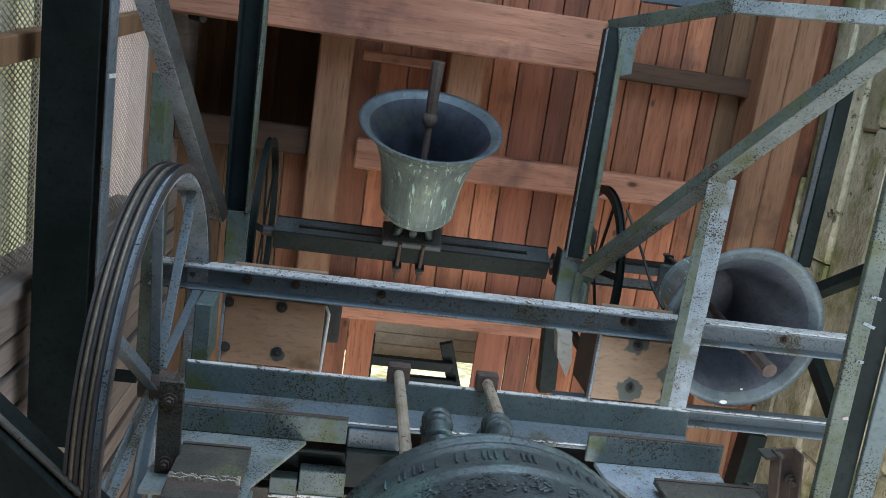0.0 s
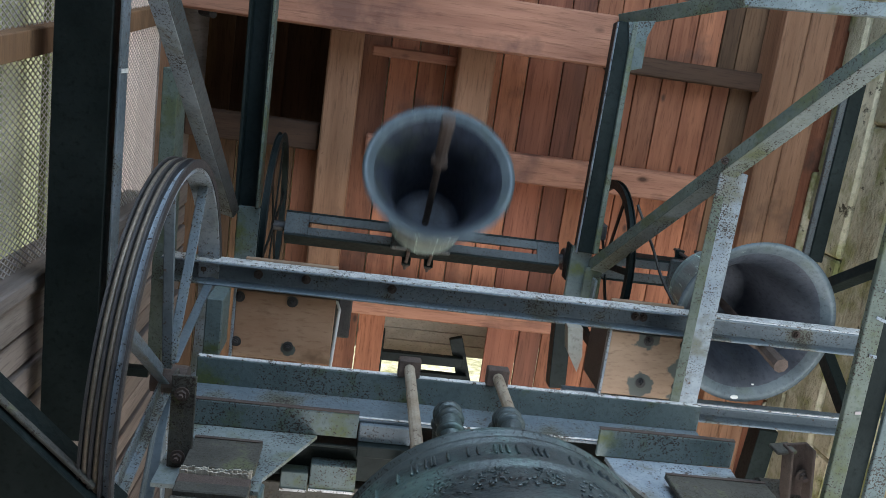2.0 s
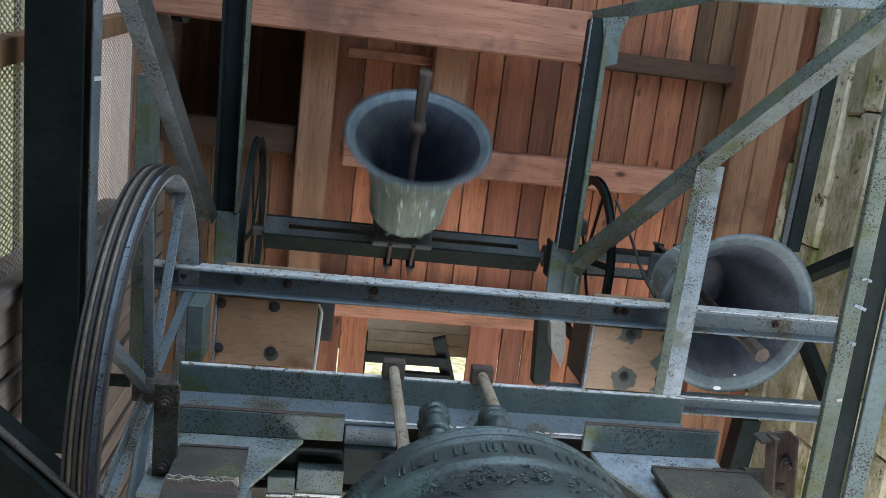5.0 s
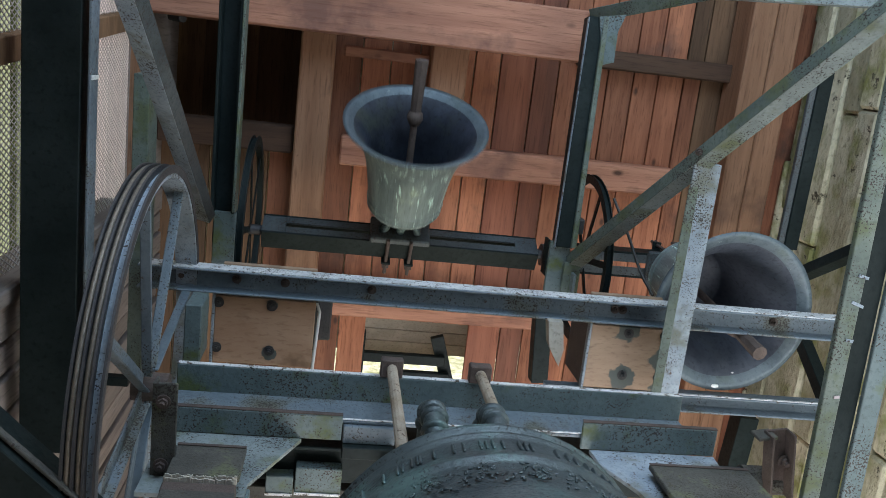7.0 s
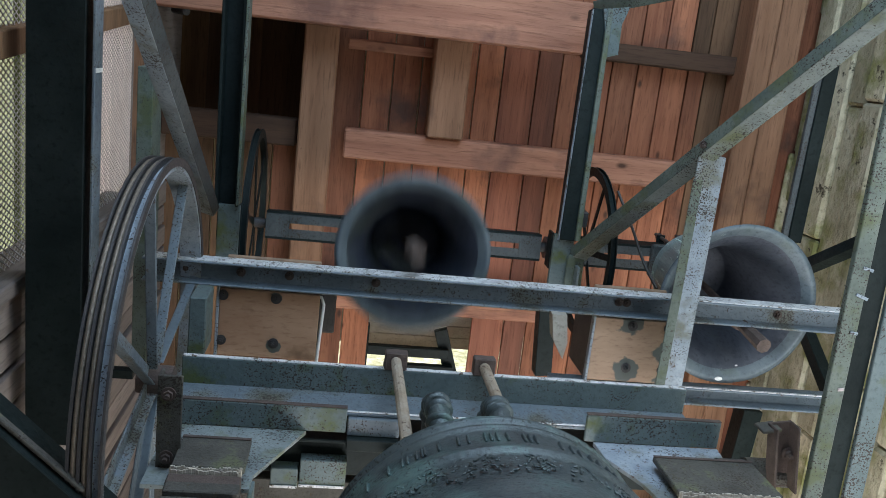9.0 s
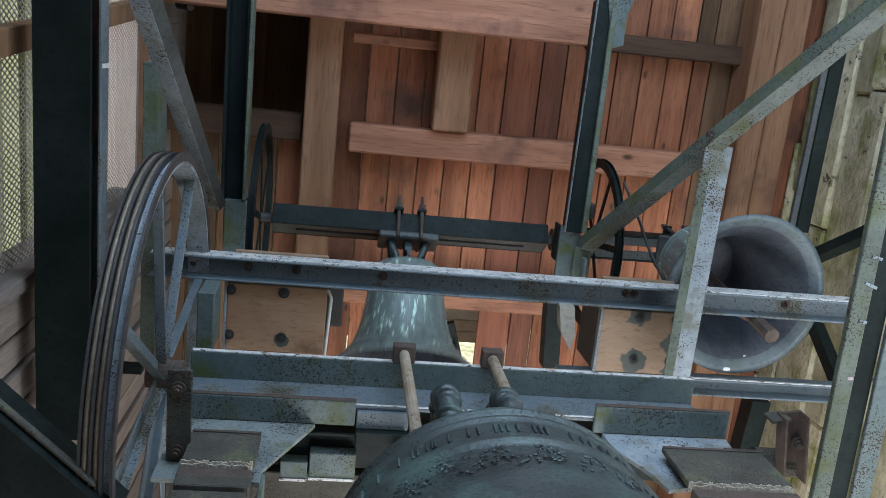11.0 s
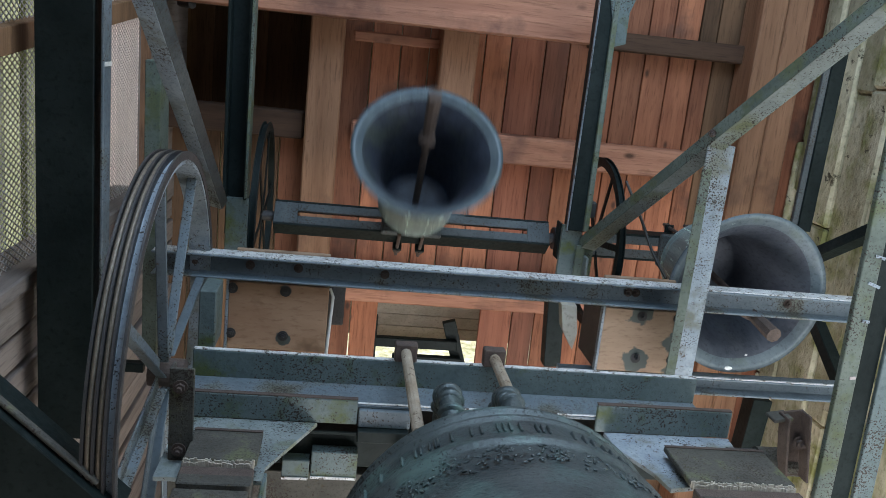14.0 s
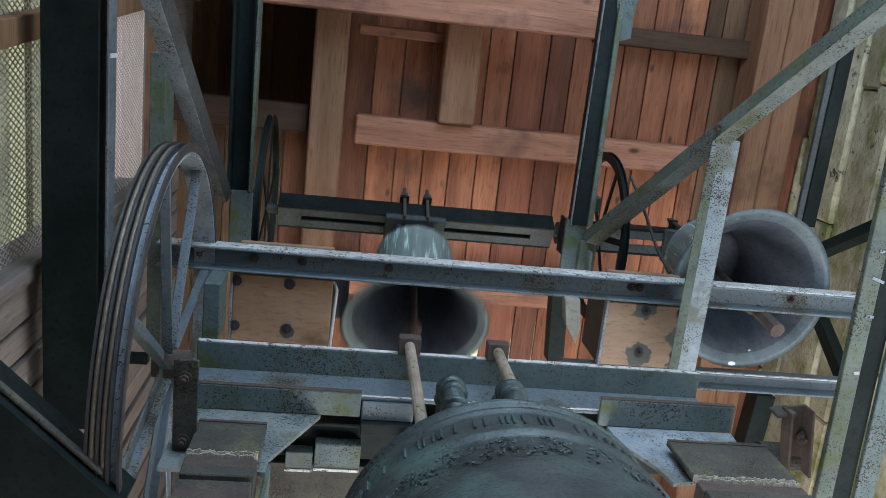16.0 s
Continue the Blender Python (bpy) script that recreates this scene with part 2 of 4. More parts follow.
WALL = material("weathered_wall_boards", (0.16, 0.13, 0.118), (0.3, 0.25, 0.225), 0.85, 0.0, (12, 12, 1.1), 60, (0.12, 0.08, 0.05), 0.68, 12, 0.4, vary=0.2)
WIRE = material("galvanised_mesh_wire", (0.34, 0.31, 0.31), (0.48, 0.44, 0.44), 0.5, 0.0, (30, 30, 30), 60, None, bump=0.1)
ROPE = material("steel_cable", (0.18, 0.15, 0.12), (0.28, 0.24, 0.19), 0.5, 0.5, (60, 60, 60), 60, None, bump=0.4)
CABLE = material("black_cable", (0.02, 0.02, 0.02), (0.035, 0.035, 0.035), 0.4, 0.0, (20, 20, 20), 60, None, bump=0.1)
WHITE = material("white_plastic", (0.75, 0.75, 0.73), (0.82, 0.82, 0.8), 0.45, 0.0, (10, 10, 10), 60, None, bump=0.05)
FLOOR_WOOD = material("dusty_floor_boards", (0.035, 0.028, 0.021), (0.06, 0.048, 0.037), 0.85, 0.0, (10, 1.0, 10), 60, None, bump=0.3, island=True, vary=0.2)
GROUND = material("meadow", (0.05, 0.08, 0.025), (0.1, 0.13, 0.04), 0.95, 0.0, (0.3, 0.3, 0.3), 60, None, bump=0.2)
FOLIAGE = material("pale_foliage", (0.1, 0.12, 0.055), (0.3, 0.33, 0.17), 0.8, 0.0, (4, 4, 2), 60, None, bump=0.3, vary=0.2)


# ---- building helpers ----
def part(name, bm, mat, parent=None, label=""):
    me = bpy.data.meshes.new(name)
    bm.normal_update()
    bm.to_mesh(me)
    bm.free()
    me.materials.append(mat)
    ob = new(name, me)
    if parent is not None:
        ob.parent = parent
    if label:
        ob["label"] = label
    return ob


def thing(name, label, category, group="", kind=""):
    return tagged(new(name), label, category, group, kind)


def box(lo, hi, bevel=0.004, bm=None):
    own = bm is None
    b = bmesh.new()
    lo, hi = Vector(lo), Vector(hi)
    r = bmesh.ops.create_cube(b, size=1.0, matrix=Matrix.Translation((lo + hi) / 2) @ Matrix.Diagonal((*(hi - lo), 1)))
    if bevel:
        bmesh.ops.bevel(b, geom=b.edges[:], offset=min(bevel, min(hi - lo) * 0.3), segments=1, affect="EDGES")
    return b if own else add(bm, b)


def add(bm, other):
    me = bpy.data.meshes.new("tmp")
    other.to_mesh(me)
    other.free()
    bm.from_mesh(me)
    bpy.data.meshes.remove(me)
    return bm


PROFILES = {
    "box": lambda w, h, t: [(-w / 2, 0), (w / 2, 0), (w / 2, h), (-w / 2, h)],
    "i": lambda w, h, t: [(-w / 2, 0), (w / 2, 0), (w / 2, t), (t / 2, t), (t / 2, h - t), (w / 2, h - t), (w / 2, h), (-w / 2, h), (-w / 2, h - t), (-t / 2, h - t), (-t / 2, t), (-w / 2, t)],
    "u": lambda w, h, t: [(-w / 2, 0), (w / 2, 0), (w / 2, h), (w / 2 - t, h), (w / 2 - t, t), (-w / 2 + t, t), (-w / 2 + t, h), (-w / 2, h)],
    "n": lambda w, h, t: [(-w / 2, 0), (-w / 2 + t, 0), (-w / 2 + t, h - t), (w / 2 - t, h - t), (w / 2 - t, 0), (w / 2, 0), (w / 2, h), (-w / 2, h)],
    "l": lambda w, h, t: [(-w / 2, 0), (w / 2, 0), (w / 2, t), (-w / 2 + t, t), (-w / 2 + t, h), (-w / 2, h)],
    "lr": lambda w, h, t: [(-w / 2, 0), (w / 2, 0), (w / 2, h), (w / 2 - t, h), (w / 2 - t, t), (-w / 2, t)],
    "lt": lambda w, h, t: [(-w / 2, 0), (-w / 2 + t, 0), (-w / 2 + t, h - t), (w / 2, h - t), (w / 2, h), (-w / 2, h)],
    "c": lambda w, h, t: [(-w / 2, 0), (w / 2, 0), (w / 2, t), (-w / 2 + t, t), (-w / 2 + t, h - t), (w / 2, h - t), (w / 2, h), (-w / 2, h)],
    "cr": lambda w, h, t: [(-w / 2, 0), (w / 2, 0), (w / 2, h), (-w / 2, h), (-w / 2, h - t), (w / 2 - t, h - t), (w / 2 - t, t), (-w / 2, t)],
}


def bar(a, b, kind="box", w=0.1, h=0.1, t=0.008, up=(0, 0, 1), bevel=0.0025):
    """A rolled section from a to b: a and b lie on the middle of its underside, up is the way its height goes."""
    a, b = Vector(a), Vector(b)
    ax = (b - a).normalized()
    side = ax.cross(Vector(up)).normalized()
    top = side.cross(ax)
    bm = bmesh.new()
    pts = PROFILES[kind](w, h, t)
    rings = [[bm.verts.new(o + side * x + top * y) for x, y in pts] for o in (a, b)]
    bm.faces.new(rings[0])
    bm.faces.new(rings[1][::-1])
    k = len(pts)
    for i in range(k):
        bm.faces.new((rings[0][i], rings[0][(i + 1) % k], rings[1][(i + 1) % k], rings[1][i]))
    bmesh.ops.recalc_face_normals(bm, faces=bm.faces[:])
    if bevel:
        bmesh.ops.bevel(bm, geom=bm.edges[:], offset=bevel, segments=1, affect="EDGES")
    return bm


def rod(a, b, r=0.01, n=12, r2=None):
    a, b = Vector(a), Vector(b)
    bm = bmesh.new()
    d = b - a
    m = Matrix.Translation((a + b) / 2) @ d.to_track_quat("Z", "Y").to_matrix().to_4x4()
    bmesh.ops.create_cone(bm, cap_ends=True, segments=n, radius1=r, radius2=r if r2 is None else r2, depth=d.length, matrix=m)
    return bm


def bolt_on(parent, p, way, r=0.016, mat=None):
    """A hexagonal bolt head with its washer, standing out of a face along way."""
    p, way = Vector(p), Vector(way).normalized()
    bm = rod(p - way * 0.002, p + way * 0.004, r * 1.5, 14)
    add(bm, rod(p + way * 0.004, p + way * (0.004 + r * 0.8), r, 6))
    add(bm, rod(p + way * (0.004 + r * 0.8), p + way * (0.01 + r * 1.2), r * 0.5, 8))
    return part("bolt", bm, mat or RUST, parent)


def tube(points, r=0.008, n=8, closed=False):
    pts = [Vector(p) for p in points]
    bm = bmesh.new()
    rings = []
    for i, p in enumerate(pts):
        d = (pts[(i + 1) % len(pts)] - pts[i - 1]) if closed or 0 < i < len(pts) - 1 else (pts[1] - pts[0] if i == 0 else pts[-1] - pts[-2])
        q = d.to_track_quat("Z", "Y").to_matrix()
        rings.append([bm.verts.new(p + q @ Vector((r * math.cos(k * math.tau / n), r * math.sin(k * math.tau / n), 0))) for k in range(n)])
    for i in range(len(rings) - (0 if closed else 1)):
        u, v = rings[i], rings[(i + 1) % len(rings)]
        for k in range(n):
            bm.faces.new((u[k], u[(k + 1) % n], v[(k + 1) % n], v[k]))
    for f in bm.faces:
        f.smooth = True
    return bm


def lathe(profile, n=72, smooth=True):
    """Turns a closed outline of (radius, z) round the z axis."""
    bm = bmesh.new()
    rings = []
    for r, z in profile:
        rings.append([bm.verts.new((0, 0, z))] if r < 1e-5 else [bm.verts.new((r * math.cos(k * math.tau / n), r * math.sin(k * math.tau / n), z)) for k in range(n)])
    for u, v in zip(rings, rings[1:]):
        for k in range(n):
            j = (k + 1) % n
            if len(u) == 1:
                bm.faces.new((u[0], v[j], v[k]))
            elif len(v) == 1:
                bm.faces.new((u[k], u[j], v[0]))
            else:
                bm.faces.new((u[k], u[j], v[j], v[k]))
    bmesh.ops.recalc_face_normals(bm, faces=bm.faces[:])
    for f in bm.faces:
        f.smooth = smooth
    return bm


def curve(points, steps=6):
    """Catmull-Rom through 2D points."""
    out = []
    p = [points[0], *points, points[-1]]
    for i in range(1, len(p) - 2):
        for s in range(steps):
            t = s / steps
            out.append(tuple(0.5 * (2 * b + (c - a) * t + (2 * a - 5 * b + 4 * c - d) * t * t + (3 * b - a - 3 * c + d) * t ** 3)
                             for a, b, c, d in zip(p[i - 1], p[i], p[i + 1], p[i + 2])))
    return out + [points[-1]]


def ring_band(x0, x1, r0, r1, n=72):
    """A ring round the x axis between two radii and two x."""
    bm = bmesh.new()
    rows = []
    for k in range(n):
        c, s = math.cos(k * math.tau / n), math.sin(k * math.tau / n)
        rows.append([bm.verts.new((x, r * c, r * s)) for x, r in ((x0, r0), (x1, r0), (x1, r1), (x0, r1))])
    for k in range(n):
        u, v = rows[k], rows[(k + 1) % n]
        for i in range(4):
            bm.faces.new((u[i], u[(i + 1) % 4], v[(i + 1) % 4], v[i]))
    bmesh.ops.recalc_face_normals(bm, faces=bm.faces[:])
    return bm


# ---- the tower room ----
LX, RX, BY, FY, CZ = -0.86, 2.3, -1.9, 2.8, 5.7

ground = bmesh.new()
bmesh.ops.create_grid(ground, x_segments=8, y_segments=8, size=3000)
bmesh.ops.translate(ground, verts=ground.verts, vec=(0, 0, -9))
tagged(part("ground", ground, GROUND), "green meadow round the tower", "ground", kind="structure")

fl = bmesh.new()
for i in range(22):
    y0 = BY + i * (FY - BY) / 22
    box((LX, y0 + 0.003, -0.04), (RX, y0 + (FY - BY) / 22 - 0.003, 0.0), 0.003, fl)
tagged(part("floor", fl, FLOOR_WOOD), "dusty wooden floor of the bell chamber", "floor", kind="structure")


JOINTS = (-0.91, -0.77, -0.63, -0.49, -0.35, -0.212, -0.078, 0.06, 0.2, 0.338, 0.471, 0.608, 0.735, 0.907, 1.028, 1.155, 1.282, 1.415, 1.542, 1.675, 1.765, 1.9, 2.04, 2.18, 2.36)


def ceiling():
    """Red boards that run along y, with an open hatch; those beside the wall are darker, those of the added recess have
    shade painted in.
    """
    bm = bmesh.new()
    rng = random.Random(4)
    hx0, hx1, hy0, hy1 = 0.19, 0.73, 1.33, 1.78

    def board(x, x1, y0, y1, z, slot=0, gap=0.003):
        first = len(bm.faces)
        box((x + gap, y0, z), (x1 - gap, y1, z + 0.024), 0.002, bm)
        bm.faces.ensure_lookup_table()
        for f in bm.faces[first:]:
            f.material_index = slot

    for x, x1 in zip(JOINTS, JOINTS[1:]):
        dz = rng.uniform(0, 0.007)
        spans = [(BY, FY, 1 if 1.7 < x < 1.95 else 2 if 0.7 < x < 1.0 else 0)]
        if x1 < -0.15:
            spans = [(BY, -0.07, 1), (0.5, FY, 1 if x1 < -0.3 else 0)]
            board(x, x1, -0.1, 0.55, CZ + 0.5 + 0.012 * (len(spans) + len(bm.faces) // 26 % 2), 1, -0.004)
        elif x >= hx0 and x1 < hx1 + 0.02:
            spans = [(BY, hy0, 0), (hy1, FY, 0)]
        elif 1.6 < x < 1.7:
            spans = [(BY, -0.06, 1), (-0.056, FY, 0)]
        for y0, y1, slot in spans:
            board(x, x1, y0, y1, CZ + dz, slot)
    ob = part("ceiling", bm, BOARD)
    ob.data.materials.append(OLD_SHADE_BOARD)
    ob.data.materials.append(RED_BOARD)
    return tagged(ob, "reddish wooden boards with knots and open joints", "ceiling", kind="structure")


ceiling()


def timber(lo, hi, mat, label="sawn softwood roof beam under the boards", bevel=0.008):
    return tagged(part("timber_beam", box(lo, hi, bevel), mat), label, "beam", "roof timbers", "structure")


timber((LX, -0.285, 5.27), (1.03, -0.06, 5.49), TIMBER_X, "thick pinkish timber tie beam with knots")
timber((-0.226, -0.5, 5.5), (-0.07, 2.6, 5.66), TIMBER_Y)
timber((0.375, -0.5, 5.5), (0.547, 0.395, 5.66), TIMBER_Y, "short sawn timber ending on the cross beam")
timber((-0.01, 0.4, 5.55), (1.66, 0.537, 5.68), TIMBER_X, "sawn cross timber with a cut end and deep grain")
# This timber's shade is painted in with the darker wood.
timber((LX, 0.38, 5.57), (-0.235, 0.51, 5.68), DARK_SHADE_TIMBER, "dark sawn cross timber, shade put into its colour")
timber((-0.06, 1.19, 5.5), (1.3, 1.272, 5.64), TIMBER_X, "slim pinkish cross timber beside the hatch")
timber((1.1, -0.14, 5.6), (2.02, -0.05, 5.68), DARK_SHADE_TIMBER, "dark brown batten across the boards")
timber((1.87, -1.2, 5.47), (1.99, 2.6, 5.68), TIMBER_Y, "light brown timber beside the wall")
timber((1.996, -1.2, 5.478), (2.12, 2.6, 5.68), TIMBER_Y, "light brown timber beside the wall")
timber((-0.03, -0.02, 5.6), (0.4, 0.03, 5.68), TIMBER_X, "thin light wooden cleat under the boards")

# a recess added beside the tie beam to make the dark shade there
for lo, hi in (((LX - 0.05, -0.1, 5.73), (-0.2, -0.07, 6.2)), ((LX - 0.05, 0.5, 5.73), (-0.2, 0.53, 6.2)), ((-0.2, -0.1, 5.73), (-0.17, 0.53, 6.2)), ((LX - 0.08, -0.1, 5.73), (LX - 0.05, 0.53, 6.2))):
    tagged(part("recess_board", box(lo, hi, 0.002), OLD_SHADE_BOARD), "boards lining an added ceiling recess, shade in their colour", "board", "recess boards", "structure")

# the loft seen through the hatch
loft = thing("roof_hatch", "open hatch with weathered boards and daylight beyond", "hatch", kind="structure")
for i in range(5):
    y = 1.3 + i * 0.098
    part("board", bar((-0.1, y, 5.98 + i * 0.08), (1.15, y, 5.98 + i * 0.08), "box", 0.12, 0.02, up=(0, -0.63, 0.77)), GREY_WOOD, loft)
# Brown bars given near-black steel, to read as silhouettes against the daylight.
part("frame_bar", box((0.16, 1.535, 5.74), (0.64, 1.588, 5.78)), STEEL_DARK_SHADE, loft, "dark brown rail across the hatch, blackened as a silhouette")
part("frame_bar", box((0.3, 1.628, 5.735), (0.67, 1.66, 5.775)), STEEL_DARK_SHADE, loft)
part("frame_bar", bar((0.59, 1.44, 5.781), (0.7, 1.78, 5.781), "box", 0.07, 0.04), STEEL_DARK_SHADE, loft)
part("frame_bar", box((0.17, 1.42, 5.735), (0.208, 1.79, 5.78)), STEEL_DARK_SHADE, loft)


def wall_box(name, lo, hi, mat, label):
    return tagged(part(name, box(lo, hi, 0), mat), label, "wall", kind="structure")


# right wall: courses of mossy plastered stone
for lo, hi in (((RX + 0.04, BY, -9.05), (RX + 0.35, FY, 2.2)), ((RX + 0.04, BY, 4.3), (RX + 0.35, FY, CZ + 0.6)),
               ((RX + 0.04, BY, 2.2), (RX + 0.35, -0.7, 4.3)), ((RX + 0.04, 1.9, 2.2), (RX + 0.35, FY, 4.3))):
    wall_box("wall_right", lo, hi, STONE, "mossy plastered stone wall of the tower")
# left wall of boards with two meshed openings
WY = ((-1.4, 0.73),)
WZ = (2.5, 5.1)
for i, (lo, hi) in enumerate((((LX - 0.14, BY, -9.05), (LX, FY, WZ[0])), ((LX - 0.02, BY, WZ[1]), (LX, FY, CZ + 0.3)),
                              ((LX - 0.14, BY, WZ[0]), (LX, WY[0][0], WZ[1])), ((LX - 0.14, WY[0][1], WZ[0]), (LX, FY, WZ[1])))):
    wall_box("wall_left", lo, hi, WALL, "weathered grey wooden wall with a meshed opening")
# front and back walls with wide openings for the sound
for name, y0, y1 in (("wall_back", BY - 0.15, BY), ("wall_front", FY, FY + 0.15)):
    for lo, hi in (((LX - 0.14, y0, -9.05), (RX + 0.35, y1, 1.6)), ((LX - 0.14, y0, 4.9), (RX + 0.35, y1, CZ + 0.6)),
                   ((LX - 0.14, y0, 1.6), (-0.5, y1, 4.9)), ((1.95, y0, 1.6), (RX + 0.35, y1, 4.9))):
        wall_box(name, lo, hi, WALL, "weathered wooden wall beside a sound opening")
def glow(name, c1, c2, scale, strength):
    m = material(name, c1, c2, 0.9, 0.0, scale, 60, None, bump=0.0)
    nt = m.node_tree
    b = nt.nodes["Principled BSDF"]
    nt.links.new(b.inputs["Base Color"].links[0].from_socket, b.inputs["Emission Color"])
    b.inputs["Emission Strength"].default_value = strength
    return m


# Tree backdrops give off their own light, standing in for daylight outside.
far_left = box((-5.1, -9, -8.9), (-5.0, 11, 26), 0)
tagged(part("backdrop", far_left, glow("glowing_hazy_trees", (0.2, 0.23, 0.12), (0.38, 0.41, 0.27), (1.2, 1.2, 1.2), 0.35)), "glowing backdrop of hazy pale trees outside the left opening", "trees", kind="structure")
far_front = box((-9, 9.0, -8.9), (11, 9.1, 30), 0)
tagged(part("backdrop", far_front, glow("glowing_pale_trees", (0.3, 0.3, 0.13), (0.92, 0.9, 0.72), (2.6, 2.6, 2.6), 0.5)), "glowing backdrop of pale trees beyond the roof hatch", "trees", kind="structure")

outer = thing("outer_wall", "sunlit mauve-grey boarded wall outside the opening", "wall", kind="structure")
part("base", box((-2.45, -5.0, -9.05), (-2.4, 5.0, 2.8), 0.004), SHUTTER, outer)
for i in range(28):
    z = 2.8 + i * 0.41
    if i == 12:
        continue
    # Lower boards are an added stand-in for trees, hence the foliage colour.
    part("board", box((-2.45, -5.0, z), (-2.4, 5.0, z + 0.4), 0.004), SHUTTER if z > 8.3 else FOLIAGE, outer, "" if z > 8.3 else "board coloured green in place of the trees outside")

left_cladding = thing("wall_left_cladding", "weathered vertical boards on the left wall", "wall", kind="structure")
rng = random.Random(12)
y = 0.745
while y < 2.7:
    w = rng.uniform(0.09, 0.15)
    part("plank", box((LX - 0.01, y, 2.0 + rng.uniform(0, 0.3)), (LX + rng.uniform(0.008, 0.03), y + w - 0.012, 5.66), 0.004), WALL, left_cladding)
    y += w
part("window_rail", bar((LX - 0.035, 0.205, 2.6), (LX - 0.035, -0.02, 5.08), "box", 0.068, 0.05, up=(1, 0, 0)), OLD_SHADE_BOARD, left_cladding, "dark weathered rail across the opening")
part("jamb", box((LX - 0.1, 0.7, 2.4), (LX + 0.04, 0.745, 5.05), 0.005), WALL, left_cladding, "weathered window jamb")
part("lintel", box((LX - 0.016, -1.4, 5.1), (LX + 0.02, 0.745, 5.14), 0.004), TIMBER_Y, left_cladding, "light orange edge board over the window")
stones = thing("wall_right_stonework", "mossy rough stone courses of the right wall", "wall", kind="structure")
z = 4.3
while z < 5.68:
    h = rng.uniform(0.12, 0.2)
    y = -1.2 + rng.uniform(0, 0.4)
    while y < 2.6:
        w = rng.uniform(0.5, 1.1)
        part("stone", box((RX + rng.uniform(-0.025, 0.02), y + 0.004, z + 0.004), (RX + 0.05, y + w - 0.004, min(z + h, 5.695) - 0.004), 0.014), STONE, stones)
        y += w
    z += h

# Unseen roof, added to block sky behind the ceiling joints; open over the hatch.
roof = thing("roof", "unseen roof boards added to keep sky light off the ceiling joints, with an open bay", "roof", kind="structure")
for lo, hi in (((LX - 0.14, BY - 0.5, 6.6), (RX + 0.8, 1.72, 6.64)), ((LX - 0.14, 2.5, 6.6), (RX + 0.8, FY + 0.5, 6.64)), ((LX - 0.14, 1.72, 6.6), (-0.1, 2.5, 6.64)), ((1.4, 1.72, 6.6), (RX + 0.8, 2.5, 6.64))):
    part("roof_panel", box(lo, hi, 0.003), GREY_WOOD, roof)

# ---- steel bell frame ----
def beam(a, b, kind, w, h, mat=STEEL, t=0.009, up=(0, 0, 1), label="grey-green painted steel beam of the bell frame", name="steel_beam"):
    return tagged(part(name, bar(a, b, kind, w, h, t, up), mat), label, "beam", "bell frame beams")


DARK_LABEL = "dark green painted steel beam of the bell frame, shade in its colour"
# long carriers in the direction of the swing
# The underside's near-black colour paints the shadow of an open section.
b = beam((-0.721, -0.2, 3.7), (-0.72, 1.15, 3.7), "box", 0.14, 0.12, STEEL_DARK_SHADE, label="broad dark green steel carrier beam with tape marks, shade in its colour")
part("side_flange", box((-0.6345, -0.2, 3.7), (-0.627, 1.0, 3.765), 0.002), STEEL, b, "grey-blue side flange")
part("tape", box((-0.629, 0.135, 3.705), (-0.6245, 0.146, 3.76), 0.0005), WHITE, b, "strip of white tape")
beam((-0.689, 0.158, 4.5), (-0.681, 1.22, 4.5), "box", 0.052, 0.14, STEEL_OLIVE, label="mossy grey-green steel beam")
# Recess shade of these two carriers is in the steel colour.
b = beam((-0.476, -0.208, 5.0), (-0.46, 0.702, 4.95), "n", 0.095, 0.09, STEEL_DARK_SHADE, 0.012, label=DARK_LABEL)
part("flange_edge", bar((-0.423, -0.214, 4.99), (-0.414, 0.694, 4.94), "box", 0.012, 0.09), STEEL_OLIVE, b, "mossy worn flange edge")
b = beam((1.006, -0.25, 5.06), (0.975, 0.718, 4.95), "box", 0.075, 0.08, STEEL_DARK_SHADE, label=DARK_LABEL)
part("flange_edge", bar((1.038, -0.254, 5.045), (1.012, 0.714, 4.935), "box", 0.022, 0.02), STEEL_OLIVE, b, "mossy worn flange edge")
part("flange_edge", bar((0.966, -0.245, 5.05), (0.931, 0.72, 4.94), "box", 0.005, 0.02), STEEL_PALE_LIT, b, "pale worn flange edge")
bm = bmesh.new()
bm.faces.new([bm.verts.new(p) for p in ((1.007, -0.25, 5.045), (1.119, -0.27, 5.045), (1.094, -0.198, 5.045), (1.096, -0.073, 5.045), (1.048, -0.057, 5.045))])
r = bmesh.ops.extrude_face_region(bm, geom=bm.faces[:])
bmesh.ops.translate(bm, verts=[v for v in r["geom"] if isinstance(v, bmesh.types.BMVert)], vec=(0, 0, 0.012))
bmesh.ops.recalc_face_normals(bm, faces=bm.faces[:])
part("gusset", bm, STEEL_MOSS, b, "mossy gusset plate")
b = beam((1.968, -0.166, 4.9), (1.962, 0.628, 4.9), "box", 0.06, 0.06, STEEL_DARK_SHADE, label=DARK_LABEL)
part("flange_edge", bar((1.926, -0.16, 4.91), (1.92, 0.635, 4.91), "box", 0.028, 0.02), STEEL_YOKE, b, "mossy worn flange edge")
beam((0.942, 1.002, 5.0), (0.966, 1.358, 5.0), "box", 0.075, 0.08, STEEL_DARK_SHADE, label=DARK_LABEL)
